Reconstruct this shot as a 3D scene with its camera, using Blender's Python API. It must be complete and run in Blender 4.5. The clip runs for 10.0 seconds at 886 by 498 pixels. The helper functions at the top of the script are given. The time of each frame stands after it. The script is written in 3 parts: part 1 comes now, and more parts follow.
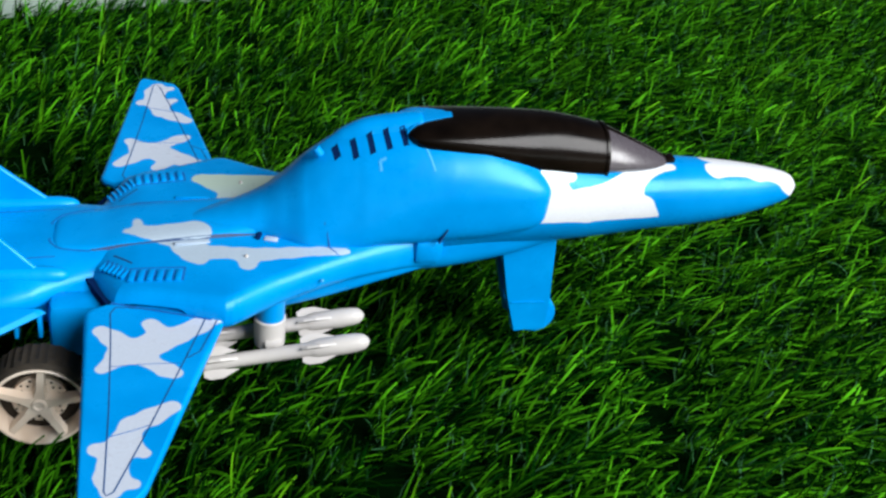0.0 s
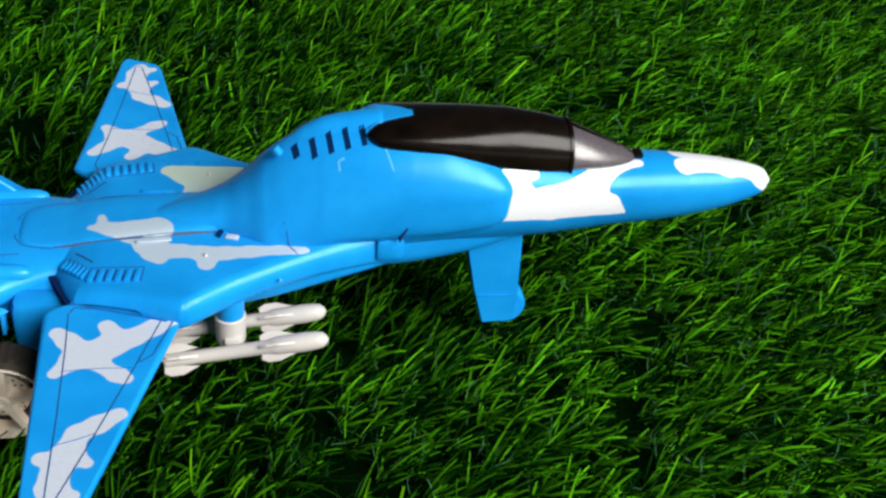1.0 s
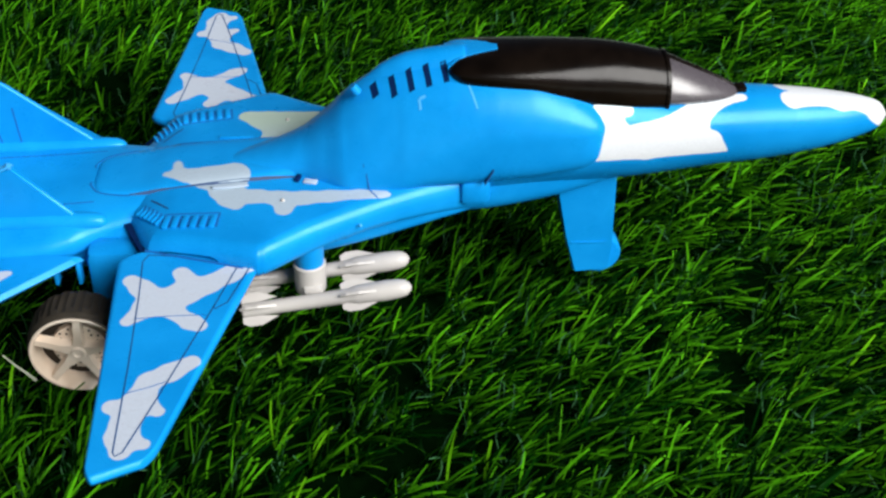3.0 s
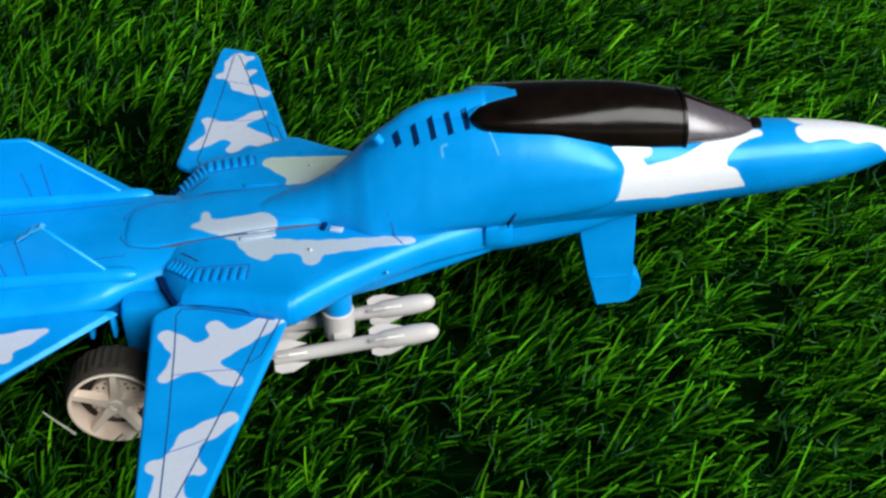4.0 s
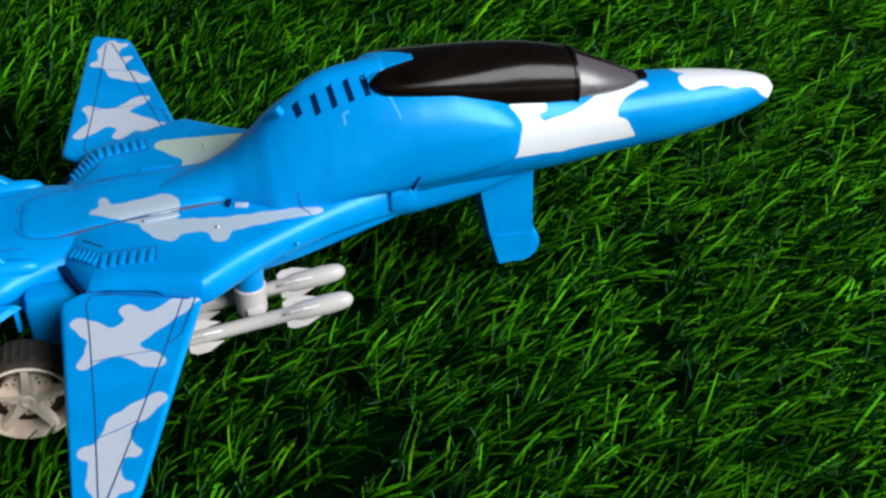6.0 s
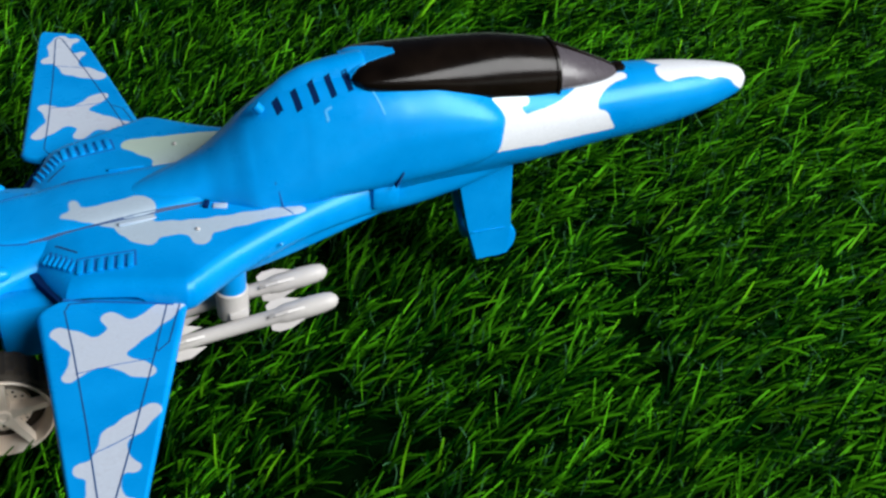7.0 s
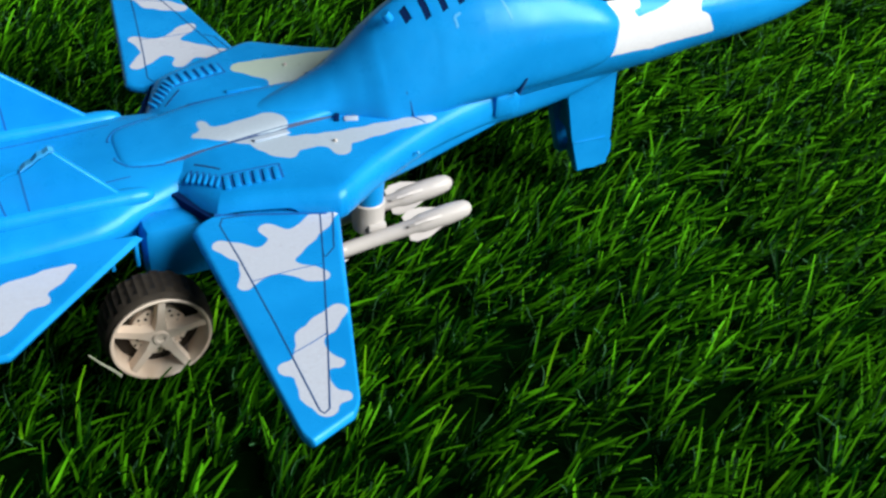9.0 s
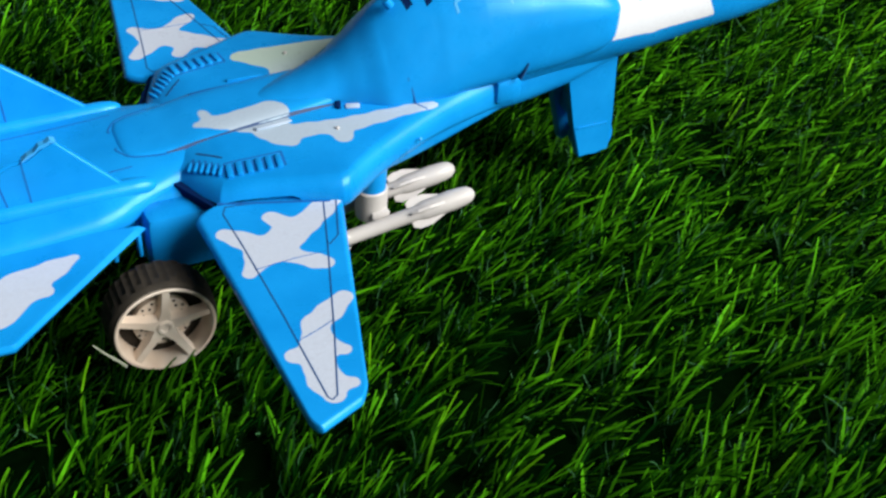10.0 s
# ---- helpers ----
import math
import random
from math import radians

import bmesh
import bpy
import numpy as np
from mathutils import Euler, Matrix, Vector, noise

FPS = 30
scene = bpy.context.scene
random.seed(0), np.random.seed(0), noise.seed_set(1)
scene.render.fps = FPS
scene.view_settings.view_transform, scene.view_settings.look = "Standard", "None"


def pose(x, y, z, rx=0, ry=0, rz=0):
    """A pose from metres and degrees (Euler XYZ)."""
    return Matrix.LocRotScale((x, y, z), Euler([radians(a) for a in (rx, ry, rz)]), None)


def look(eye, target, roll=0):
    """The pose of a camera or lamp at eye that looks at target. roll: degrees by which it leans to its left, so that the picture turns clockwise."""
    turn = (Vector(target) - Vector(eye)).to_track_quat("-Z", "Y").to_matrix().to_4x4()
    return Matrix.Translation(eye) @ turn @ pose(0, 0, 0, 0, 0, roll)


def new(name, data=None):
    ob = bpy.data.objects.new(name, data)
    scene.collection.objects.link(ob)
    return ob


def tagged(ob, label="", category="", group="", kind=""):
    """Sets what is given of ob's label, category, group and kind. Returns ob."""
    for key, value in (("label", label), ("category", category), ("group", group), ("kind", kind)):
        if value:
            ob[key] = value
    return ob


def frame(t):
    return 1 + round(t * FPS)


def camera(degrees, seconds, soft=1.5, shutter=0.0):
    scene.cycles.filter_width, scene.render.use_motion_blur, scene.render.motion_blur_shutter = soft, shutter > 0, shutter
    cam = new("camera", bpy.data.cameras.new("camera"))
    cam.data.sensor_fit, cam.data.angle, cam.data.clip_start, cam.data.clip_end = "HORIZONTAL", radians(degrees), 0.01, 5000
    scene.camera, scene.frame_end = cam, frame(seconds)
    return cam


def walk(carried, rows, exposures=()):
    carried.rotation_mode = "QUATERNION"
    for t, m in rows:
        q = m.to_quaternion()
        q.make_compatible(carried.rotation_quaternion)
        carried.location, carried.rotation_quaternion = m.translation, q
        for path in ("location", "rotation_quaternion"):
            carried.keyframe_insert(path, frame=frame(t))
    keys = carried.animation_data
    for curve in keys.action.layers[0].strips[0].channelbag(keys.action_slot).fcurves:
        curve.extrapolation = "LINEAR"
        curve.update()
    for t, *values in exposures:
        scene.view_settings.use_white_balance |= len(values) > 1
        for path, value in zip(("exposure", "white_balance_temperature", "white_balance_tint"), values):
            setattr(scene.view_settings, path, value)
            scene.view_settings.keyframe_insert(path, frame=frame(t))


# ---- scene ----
from mathutils.bvhtree import BVHTree

cam = camera(40.90, 10.0, soft=2.6, shutter=0.0)
PATH = [
    (0, pose(-0.0486, -0.3524, 0.2650, 58.203, -5.608, -10.393)),
    (0.5, pose(-0.0375, -0.3508, 0.2809, 56.514, -5.610, -10.243)),
    (1, pose(-0.0168, -0.3436, 0.2890, 54.280, -4.525, -7.881)),
    (1.5, pose(-0.0266, -0.3371, 0.2784, 53.774, -3.908, -6.998)),
    (2, pose(-0.0180, -0.3344, 0.2719, 53.047, -2.763, -5.118)),
    (2.2, pose(-0.0086, -0.3281, 0.2782, 51.145, -1.771, -4.487)),
    (3.3, pose(-0.0092, -0.3347, 0.2670, 53.262, -1.007, -4.247)),
    (3.5, pose(-0.0189, -0.3255, 0.2809, 51.772, -0.989, -5.106)),
    (4, pose(-0.0145, -0.3281, 0.2876, 52.320, 0.504, -5.021)),
    (4.5, pose(-0.0159, -0.3325, 0.2872, 53.266, 3.738, -7.794)),
    (5, pose(0.0018, -0.3399, 0.2813, 53.739, 4.263, -9.931)),
    (5.5, pose(-0.0280, -0.3360, 0.2937, 51.989, -0.041, -12.757)),
    (5.7, pose(-0.0293, -0.3375, 0.2831, 52.134, 0.085, -13.073)),
    (6.8, pose(-0.0696, -0.3182, 0.2784, 52.645, -3.695, -17.203)),
    (7, pose(-0.0621, -0.3198, 0.2769, 52.006, -2.608, -18.335)),
    (7.5, pose(-0.0721, -0.3186, 0.2694, 52.129, -3.014, -19.046)),
    (8, pose(-0.0899, -0.3137, 0.2779, 51.661, -5.748, -20.159)),
    (8.5, pose(-0.1011, -0.3221, 0.2633, 51.871, -2.897, -21.672)),
    (9, pose(-0.1359, -0.3107, 0.2539, 51.768, -2.894, -24.122)),
    (9.5, pose(-0.1384, -0.3111, 0.2506, 51.796, -2.353, -24.770)),
    (10, pose(-0.1384, -0.3103, 0.2510, 51.562, -2.440, -24.762)),
]
walk(cam, PATH, exposures=[
    (0.0, 0.0, 6200, 10), (1.0, 0.0, 6600, 10), (1.5, 0.0, 6700, 10), (2.2, 0.0, 6350, 10), (3.5, -0.1, 6500, 10), (4.5, -0.2, 5950, 10), (5.0, -0.22, 5850, 10),
    (5.7, -0.22, 6150, 10), (7.0, -0.18, 6250, 10), (7.5, -0.12, 6350, 10), (8.5, -0.05, 6500, 10), (9.2, 0.0, 6500, 10), (10.0, 0.0, 6500, 10)])

# ---- light: bright soft daylight from the front quarter ----
SUN_AZ, SUN_EL = radians(-46), radians(37)      # azimuth from +x towards +y
world = bpy.data.worlds.new("sky")
scene.world = world
world.use_nodes = True
wn = world.node_tree
sky = wn.nodes.new("ShaderNodeTexSky")
sky.sky_type, sky.sun_disc = "NISHITA", False
sky.sun_elevation, sky.sun_rotation = SUN_EL, radians(90) - SUN_AZ
wn.nodes["Background"].inputs["Strength"].default_value = 0.018
wn.links.new(sky.outputs[0], wn.nodes["Background"].inputs["Color"])
sun = new("sun", bpy.data.lights.new("sun", "SUN"))
sun.data.energy, sun.data.angle, sun.data.color = 6.6, radians(40), (1.0, 0.98, 0.94)
sd = Vector((math.cos(SUN_EL) * math.cos(SUN_AZ), math.cos(SUN_EL) * math.sin(SUN_AZ), math.sin(SUN_EL)))
sun.matrix_world = look(sd * 3, (0, 0, 0))


# ---- materials ----
def material(name):
    m = bpy.data.materials.new(name)
    m.use_nodes = True
    return m, m.node_tree.nodes, m.node_tree.links, m.node_tree.nodes["Principled BSDF"]


def noise_node(nodes, links, scale, detail=4.0, rough=0.6):
    tc = nodes.new("ShaderNodeTexCoord")
    n = nodes.new("ShaderNodeTexNoise")
    n.inputs["Scale"].default_value, n.inputs["Detail"].default_value, n.inputs["Roughness"].default_value = scale, detail, rough
    links.new(tc.outputs["Object"], n.inputs["Vector"])
    return n


def ramp(nodes, links, src, stops):
    r = nodes.new("ShaderNodeValToRGB")
    while len(r.color_ramp.elements) < len(stops):
        r.color_ramp.elements.new(0.5)
    for e, (p, c) in zip(r.color_ramp.elements, stops):
        e.position, e.color = p, (*c, 1) if len(c) == 3 else (c[0], c[0], c[0], 1)
    links.new(src, r.inputs[0])
    return r


def bump(nodes, links, src, target, strength, distance):
    b = nodes.new("ShaderNodeBump")
    b.inputs["Strength"].default_value, b.inputs["Distance"].default_value = strength, distance
    links.new(src, b.inputs["Height"])
    links.new(b.outputs[0], target.inputs["Normal"])


def plastic(name, colour, other, rough=0.27, paint=None, coat=0.0, grass_bounce=None):
    """Moulded toy plastic with slight mottling and scuffs; paint: the colour of sprayed patches (attribute camo), last
    argument: that colour on the far side with light off the grass painted in.
    """
    m, nodes, links, p = material(name)
    big = noise_node(nodes, links, 45.0, 3.0)
    base = ramp(nodes, links, big.outputs["Fac"], [(0.35, colour), (0.65, other)])
    out = base.outputs[0]
    fine = noise_node(nodes, links, 900.0, 4.0, 0.7)
    if paint:
        at = nodes.new("ShaderNodeAttribute")
        at.attribute_name = "camo"
        wob = nodes.new("ShaderNodeMath")
        wob.operation = "MULTIPLY_ADD"
        wob.inputs[1].default_value, wob.inputs[2].default_value = 0.0004, -0.0002
        links.new(noise_node(nodes, links, 400.0, 2.0).outputs["Fac"], wob.inputs[0])
        add = nodes.new("ShaderNodeMath")
        links.new(at.outputs["Fac"], add.inputs[0])
        links.new(wob.outputs[0], add.inputs[1])
        edge = nodes.new("ShaderNodeMapRange")
        edge.inputs["From Min"].default_value, edge.inputs["From Max"].default_value = 0.00018, -0.00018
        links.new(add.outputs[0], edge.inputs["Value"])
        spray = ramp(nodes, links, fine.outputs["Fac"], [(0.25, tuple(c * 0.9 for c in paint)), (0.7, paint)])
        mix = nodes.new("ShaderNodeMix")
        mix.data_type = "RGBA"
        links.new(edge.outputs[0], mix.inputs["Factor"])
        links.new(out, mix.inputs[6])
        links.new(spray.outputs[0], mix.inputs[7])
        if grass_bounce:
            sep = nodes.new("ShaderNodeSeparateXYZ")
            links.new(nodes.new("ShaderNodeTexCoord").outputs["Object"], sep.inputs[0])
            side = nodes.new("ShaderNodeMapRange")
            side.inputs["From Min"].default_value, side.inputs["From Max"].default_value = 0.004, 0.024
            links.new(sep.outputs["Y"], side.inputs["Value"])
            tint = nodes.new("ShaderNodeMix")
            tint.data_type = "RGBA"
            links.new(side.outputs[0], tint.inputs["Factor"])
            links.new(spray.outputs[0], tint.inputs[6])
            tint.inputs[7].default_value = (*grass_bounce, 1.0)
            links.new(tint.outputs[2], mix.inputs[7])
        out = mix.outputs[2]
    links.new(out, p.inputs["Base Color"])
    scuff = noise_node(nodes, links, 130.0, 6.0, 0.7)
    rr = ramp(nodes, links, scuff.outputs["Fac"], [(0.3, (rough * 0.85,)), (0.75, (min(1, rough * 1.5),))])
    links.new(rr.outputs[0], p.inputs["Roughness"])
    bump(nodes, links, fine.outputs["Fac"], p, 0.12, 0.0002)
    p.inputs["Coat Weight"].default_value = coat
    p.inputs["Specular IOR Level"].default_value = 0.32 if not (paint or "blue" in name) else 0.42
    if name == "smoked_canopy":
        p.inputs["Specular IOR Level"].default_value = 0.18
    if name.startswith("dark_"):
        p.inputs["Specular IOR Level"].default_value = 0.05
    if paint or "blue" in name:
        p.inputs["Specular Tint"].default_value = (0.42, 0.88, 1.0, 1.0)
    p.inputs["Coat Roughness"].default_value = 0.25
    return m


BLUE, BLUE2, WHITE = (0.003, 0.235, 0.64), (0.006, 0.282, 0.73), (0.50, 0.56, 0.66)
blue = plastic("blue_plastic", BLUE, BLUE2, paint=WHITE)
blue_worn = plastic("blue_worn_paint", BLUE, BLUE2, paint=(0.40, 0.50, 0.60), grass_bounce=(0.42, 0.54, 0.47))
blue_nose = plastic("blue_nose_plastic", BLUE, BLUE2, paint=(0.74, 0.77, 0.82))
blue_plain = plastic("plain_blue_plastic", BLUE, BLUE2)
dark_blue = plastic("groove_blue", (0.008, 0.050, 0.17), (0.012, 0.065, 0.21), 0.6, coat=0.0)
groove_and_shadow = plastic("groove_and_shadow_blue", (0.008, 0.105, 0.36), (0.010, 0.12, 0.40), 0.55, coat=0.0)
worn_or_lit_edge = plastic("worn_or_lit_pale_edge", (0.03, 0.34, 0.75), (0.10, 0.42, 0.78), 0.35)
seam_mat = plastic("dusty_seam", (0.02, 0.07, 0.20), (0.05, 0.08, 0.16), 0.6, coat=0.0)
worn_white = plastic("worn_camo_white", (0.37, 0.47, 0.60), (0.42, 0.51, 0.62), 0.35)
white = plastic("white_plastic", (0.42, 0.40, 0.39), (0.50, 0.48, 0.46), 0.38)
rim_white = plastic("cream_plastic", (0.60, 0.46, 0.34), (0.78, 0.70, 0.60), 0.36)
slot_shade = plastic("dark_slot_shade", (0.001, 0.012, 0.060), (0.002, 0.018, 0.085), 0.8, coat=0.0)
hole_shade = plastic("dark_hole_shade", (0.03, 0.025, 0.02), (0.05, 0.04, 0.03), 0.7, coat=0.0)
rubber = plastic("black_rubber", (0.008, 0.007, 0.0055), (0.034, 0.027, 0.018), 0.65, coat=0.0)
smoke = plastic("smoked_canopy", (0.0025, 0.0016, 0.0011), (0.007, 0.0045, 0.003), 0.17, coat=0.0)
glass_grey = plastic("smoked_windscreen", (0.050, 0.045, 0.052), (0.080, 0.070, 0.080), 0.24, coat=1.0)


def turf_material(name, dark, mid, light, trans):
    m, nodes, links, p = material(name)
    geo = nodes.new("ShaderNodeNewGeometry")
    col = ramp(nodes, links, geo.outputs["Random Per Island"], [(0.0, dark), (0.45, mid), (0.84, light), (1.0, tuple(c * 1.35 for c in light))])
    n = noise_node(nodes, links, 14.0, 2.0)
    hue = nodes.new("ShaderNodeHueSaturation")
    val = nodes.new("ShaderNodeMapRange")
    val.inputs["From Min"].default_value, val.inputs["From Max"].default_value = 0.3, 0.7
    val.inputs["To Min"].default_value, val.inputs["To Max"].default_value = 0.75, 1.25
    links.new(n.outputs["Fac"], val.inputs["Value"])
    links.new(val.outputs[0], hue.inputs["Value"])
    links.new(col.outputs[0], hue.inputs["Color"])
    links.new(hue.outputs[0], p.inputs["Base Color"])
    p.inputs["Roughness"].default_value = 0.55
    p.inputs["Specular IOR Level"].default_value = 0.03
    tr = nodes.new("ShaderNodeBsdfTranslucent")
    links.new(hue.outputs[0], tr.inputs["Color"])
    mx = nodes.new("ShaderNodeMixShader")
    mx.inputs[0].default_value = trans
    links.new(p.outputs[0], mx.inputs[1])
    links.new(tr.outputs[0], mx.inputs[2])
    links.new(mx.outputs[0], nodes["Material Output"].inputs["Surface"])
    return m


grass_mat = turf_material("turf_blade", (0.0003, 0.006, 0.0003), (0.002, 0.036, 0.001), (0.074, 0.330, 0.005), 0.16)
stray_mat = turf_material("stray_blade", (0.010, 0.090, 0.002), (0.060, 0.250, 0.004), (0.130, 0.420, 0.006), 0.06)
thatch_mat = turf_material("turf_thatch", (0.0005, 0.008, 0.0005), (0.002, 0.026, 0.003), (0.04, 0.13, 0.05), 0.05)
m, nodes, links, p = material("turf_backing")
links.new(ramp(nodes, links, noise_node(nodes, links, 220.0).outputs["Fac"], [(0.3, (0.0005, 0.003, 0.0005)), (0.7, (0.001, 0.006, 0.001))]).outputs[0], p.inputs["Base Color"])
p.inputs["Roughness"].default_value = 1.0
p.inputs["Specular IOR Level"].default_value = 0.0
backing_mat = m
m, nodes, links, p = material("pale_floor")
links.new(ramp(nodes, links, noise_node(nodes, links, 9.0, 6.0).outputs["Fac"], [(0.3, (0.26, 0.34, 0.29)), (0.7, (0.33, 0.41, 0.35))]).outputs[0], p.inputs["Base Color"])
bump(nodes, links, noise_node(nodes, links, 300.0).outputs["Fac"], p, 0.2, 0.001)
p.inputs["Roughness"].default_value = 0.5
floor_mat = m


# ---- mesh tools ----
def link_mesh(name, me, mat, parent, label="", smooth=True, sharp=40):
    me.materials.append(mat)
    if smooth:
        me.shade_smooth()
        me.set_sharp_from_angle(angle=radians(sharp))
    ob = new(name, me)
    ob.parent = parent
    return tagged(ob, label)


def part(name, bm, mat, parent, label="", smooth=True, sharp=40):
    bmesh.ops.recalc_face_normals(bm, faces=bm.faces)
    me = bpy.data.meshes.new(name)
    bm.to_mesh(me)
    bm.free()
    paint(me, ())
    return link_mesh(name, me, mat, parent, label, smooth, sharp)


def loft_data(rings, close=True, caps=True):
    """Vertices and faces of a skin over rings of equal length."""
    rings = [np.asarray(r, float) for r in rings]
    n, k = len(rings), len(rings[0])
    verts = np.concatenate(rings)
    faces = []
    for i in range(n - 1):
        for j in range(k if close else k - 1):
            a, b = i * k + j, i * k + (j + 1) % k
            faces.append((a, b, b + k, a + k))
    if caps:
        faces.append(tuple(range(k))[::-1])
        faces.append(tuple(range((n - 1) * k, n * k)))
    return verts, faces


def loft(name, rings, mat, parent, label="", close=True, caps=True, sharp=40, patches=(), mirror=True, swell=1.15):
    verts, faces = loft_data(rings, close, caps)
    me = bpy.data.meshes.new(name)
    me.from_pydata(verts.tolist(), [], faces)
    bm = bmesh.new()
    bm.from_mesh(me)
    bmesh.ops.recalc_face_normals(bm, faces=bm.faces)
    bm.to_mesh(me)
    bm.free()
    paint(me, patches, mirror, swell)
    return link_mesh(name, me, mat, parent, label, True, sharp)


def paint(me, patches, mirror=True, swell=1.15):
    """Signed distance to the sprayed patches: each is a run of blobs (x, y, z, r) joined by tapered strokes; both sides of the jet carry them."""
    co = np.empty(len(me.vertices) * 3)
    me.vertices.foreach_get("co", co)
    co = co.reshape(-1, 3)
    if mirror:
        co[:, 1] = -np.abs(co[:, 1])
    d = np.full(len(co), 0.02)
    for patch in patches:
        for a, b in zip(patch[:-1], patch[1:]):
            A, B = np.array(a[:3]), np.array(b[:3])
            h = np.clip(((co - A) @ (B - A)) / max((B - A) @ (B - A), 1e-12), 0, 1)
            s = np.linalg.norm(co - A - h[:, None] * (B - A), axis=1) - (a[3] + (b[3] - a[3]) * h) * swell
            k = 0.0018
            mix = np.clip(0.5 + 0.5 * (d - s) / k, 0, 1)
            d = d + (s - d) * mix - k * mix * (1 - mix)
    at = me.attributes.new("camo", "FLOAT", "POINT")
    at.data.foreach_set("value", d)


def smooth_table(rows, xs):
    """Monotone cubic interpolation of the columns of rows over their first column."""
    rows = np.array(sorted(rows), float)
    x, out = rows[:, 0], []
    for c in rows[:, 1:].T:
        d = np.diff(c) / np.diff(x)
        m = np.zeros(len(x))
        m[1:-1] = np.where(d[:-1] * d[1:] > 0, 2 * d[:-1] * d[1:] / (d[:-1] + d[1:] + 1e-15), 0)
        m[0], m[-1] = d[0], d[-1]
        i = np.clip(np.searchsorted(x, xs) - 1, 0, len(x) - 2)
        h = x[i + 1] - x[i]
        t = (xs - x[i]) / h
        out.append((2 * t**3 - 3 * t**2 + 1) * c[i] + (t**3 - 2 * t**2 + t) * h * m[i] + (3 * t**2 - 2 * t**3) * c[i + 1] + (t**3 - t**2) * h * m[i + 1])
    return np.array(out).T


def body_rings(rows, xs, power=2.3, count=96, y0=0.0, low=None, high=None):
    """Rings across x: rows of x, half width, height of the widest line, top, bottom."""
    a = np.linspace(0, 2 * np.pi, count, endpoint=False)
    c, s = np.cos(a), np.sin(a)
    c0, s0 = c, s
    rings = []
    for x, (w, mid, top, bot) in zip(xs, smooth_table(rows, xs)):
        p = np.where(s0 < 0, low(x) if low else power, high(x) if high else power)
        c, s = np.sign(c0) * np.abs(c0) ** (2 / p), np.sign(s0) * np.abs(s0) ** (2 / p)
        rings.append(np.stack([np.full(count, x), y0 + w * c, mid + np.where(s > 0, (top - mid) * s, (mid - bot) * s)], 1))
    return rings


def box(bm, cx, cy, cz, sx, sy, sz, bevel=0.0, turn=None):
    r = bmesh.ops.create_cube(bm, size=1.0)
    v = r["verts"]
    for q in v:
        q.co = Vector((q.co.x * sx, q.co.y * sy, q.co.z * sz))
    if bevel:
        e = list({e for q in v for e in q.link_edges})
        r = bmesh.ops.bevel(bm, geom=e, offset=bevel, segments=2, affect="EDGES", profile=0.5)
        v = list({q for f in r["faces"] for q in f.verts} | {q for q in v if q.is_valid})
    mtx = Matrix.Translation((cx, cy, cz)) @ (turn or Matrix())
    bmesh.ops.transform(bm, matrix=mtx, verts=v)


def lathe_rings(profile, count=48, axis="x", turn=None):
    """Rings round an axis: profile rows of (position, radius)."""
    a = np.linspace(0, 2 * np.pi, count, endpoint=False)
    rings = []
    for u, r in profile:
        p = np.stack([np.full(count, u), r * np.cos(a), r * np.sin(a)], 1)
        if axis == "y":
            p = p[:, [1, 0, 2]]
        if axis == "z":
            p = p[:, [1, 2, 0]]
        rings.append(p if turn is None else np.array([(turn @ Vector(q))[:] for q in p]))
    return rings


def ribbon(name, pts, z, width, parent, mat=None, z_of=None):
    """A narrow groove line that follows points on a surface."""
    pts = [np.array(q, float) for q in pts]
    left, right = [], []
    for i, q in enumerate(pts):
        d = pts[min(i + 1, len(pts) - 1)] - pts[max(i - 1, 0)]
        n = np.array((-d[1], d[0])) / (np.linalg.norm(d) + 1e-12) * width / 2
        for side, s in ((left, 1), (right, -1)):
            w = q + s * n
            side.append((w[0], w[1], z_of(*w) if z_of else z))
    verts = left + right
    k = len(pts)
    me = bpy.data.meshes.new(name)
    low = [(x, y, h - 0.0006) for x, y, h in verts]
    faces = [(i, i + 1, k + i + 1, k + i) for i in range(k - 1)]
    faces += [(i, i + 1, 2 * k + i + 1, 2 * k + i) for i in range(k - 1)] + [(k + i, k + i + 1, 3 * k + i + 1, 3 * k + i) for i in range(k - 1)]
    me.from_pydata(verts + low, [], faces)
    return link_mesh(name, me, mat or dark_blue, parent, smooth=False)


# ---- camouflage: strokes of blobs (x, y, z, radius) ----
CAMO_WING = [
    [(-0.0432, -0.0475, 0.0476, 0.0026), (-0.0480, -0.0515, 0.0476, 0.0031), (-0.0545, -0.0562, 0.0476, 0.0034), (-0.0602, -0.0592, 0.0476, 0.0044), (-0.0652, -0.0632, 0.0476, 0.0048), (-0.0697, -0.0647, 0.0476, 0.0043)],
    [(-0.0589, -0.0553, 0.0476, 0.0029), (-0.0623, -0.0500, 0.0476, 0.0023)],
    [(-0.0687, -0.0618, 0.0476, 0.0038), (-0.0732, -0.0566, 0.0476, 0.0028), (-0.0766, -0.0530, 0.0476, 0.0022)],
    [(-0.0715, -0.0673, 0.0476, 0.0031), (-0.0753, -0.0715, 0.0476, 0.0018)],
    [(-0.0655, -0.0656, 0.0476, 0.0036), (-0.0612, -0.0693, 0.0476, 0.0021), (-0.0573, -0.0728, 0.0476, 0.0025), (-0.0549, -0.0745, 0.0476, 0.0021)],
]
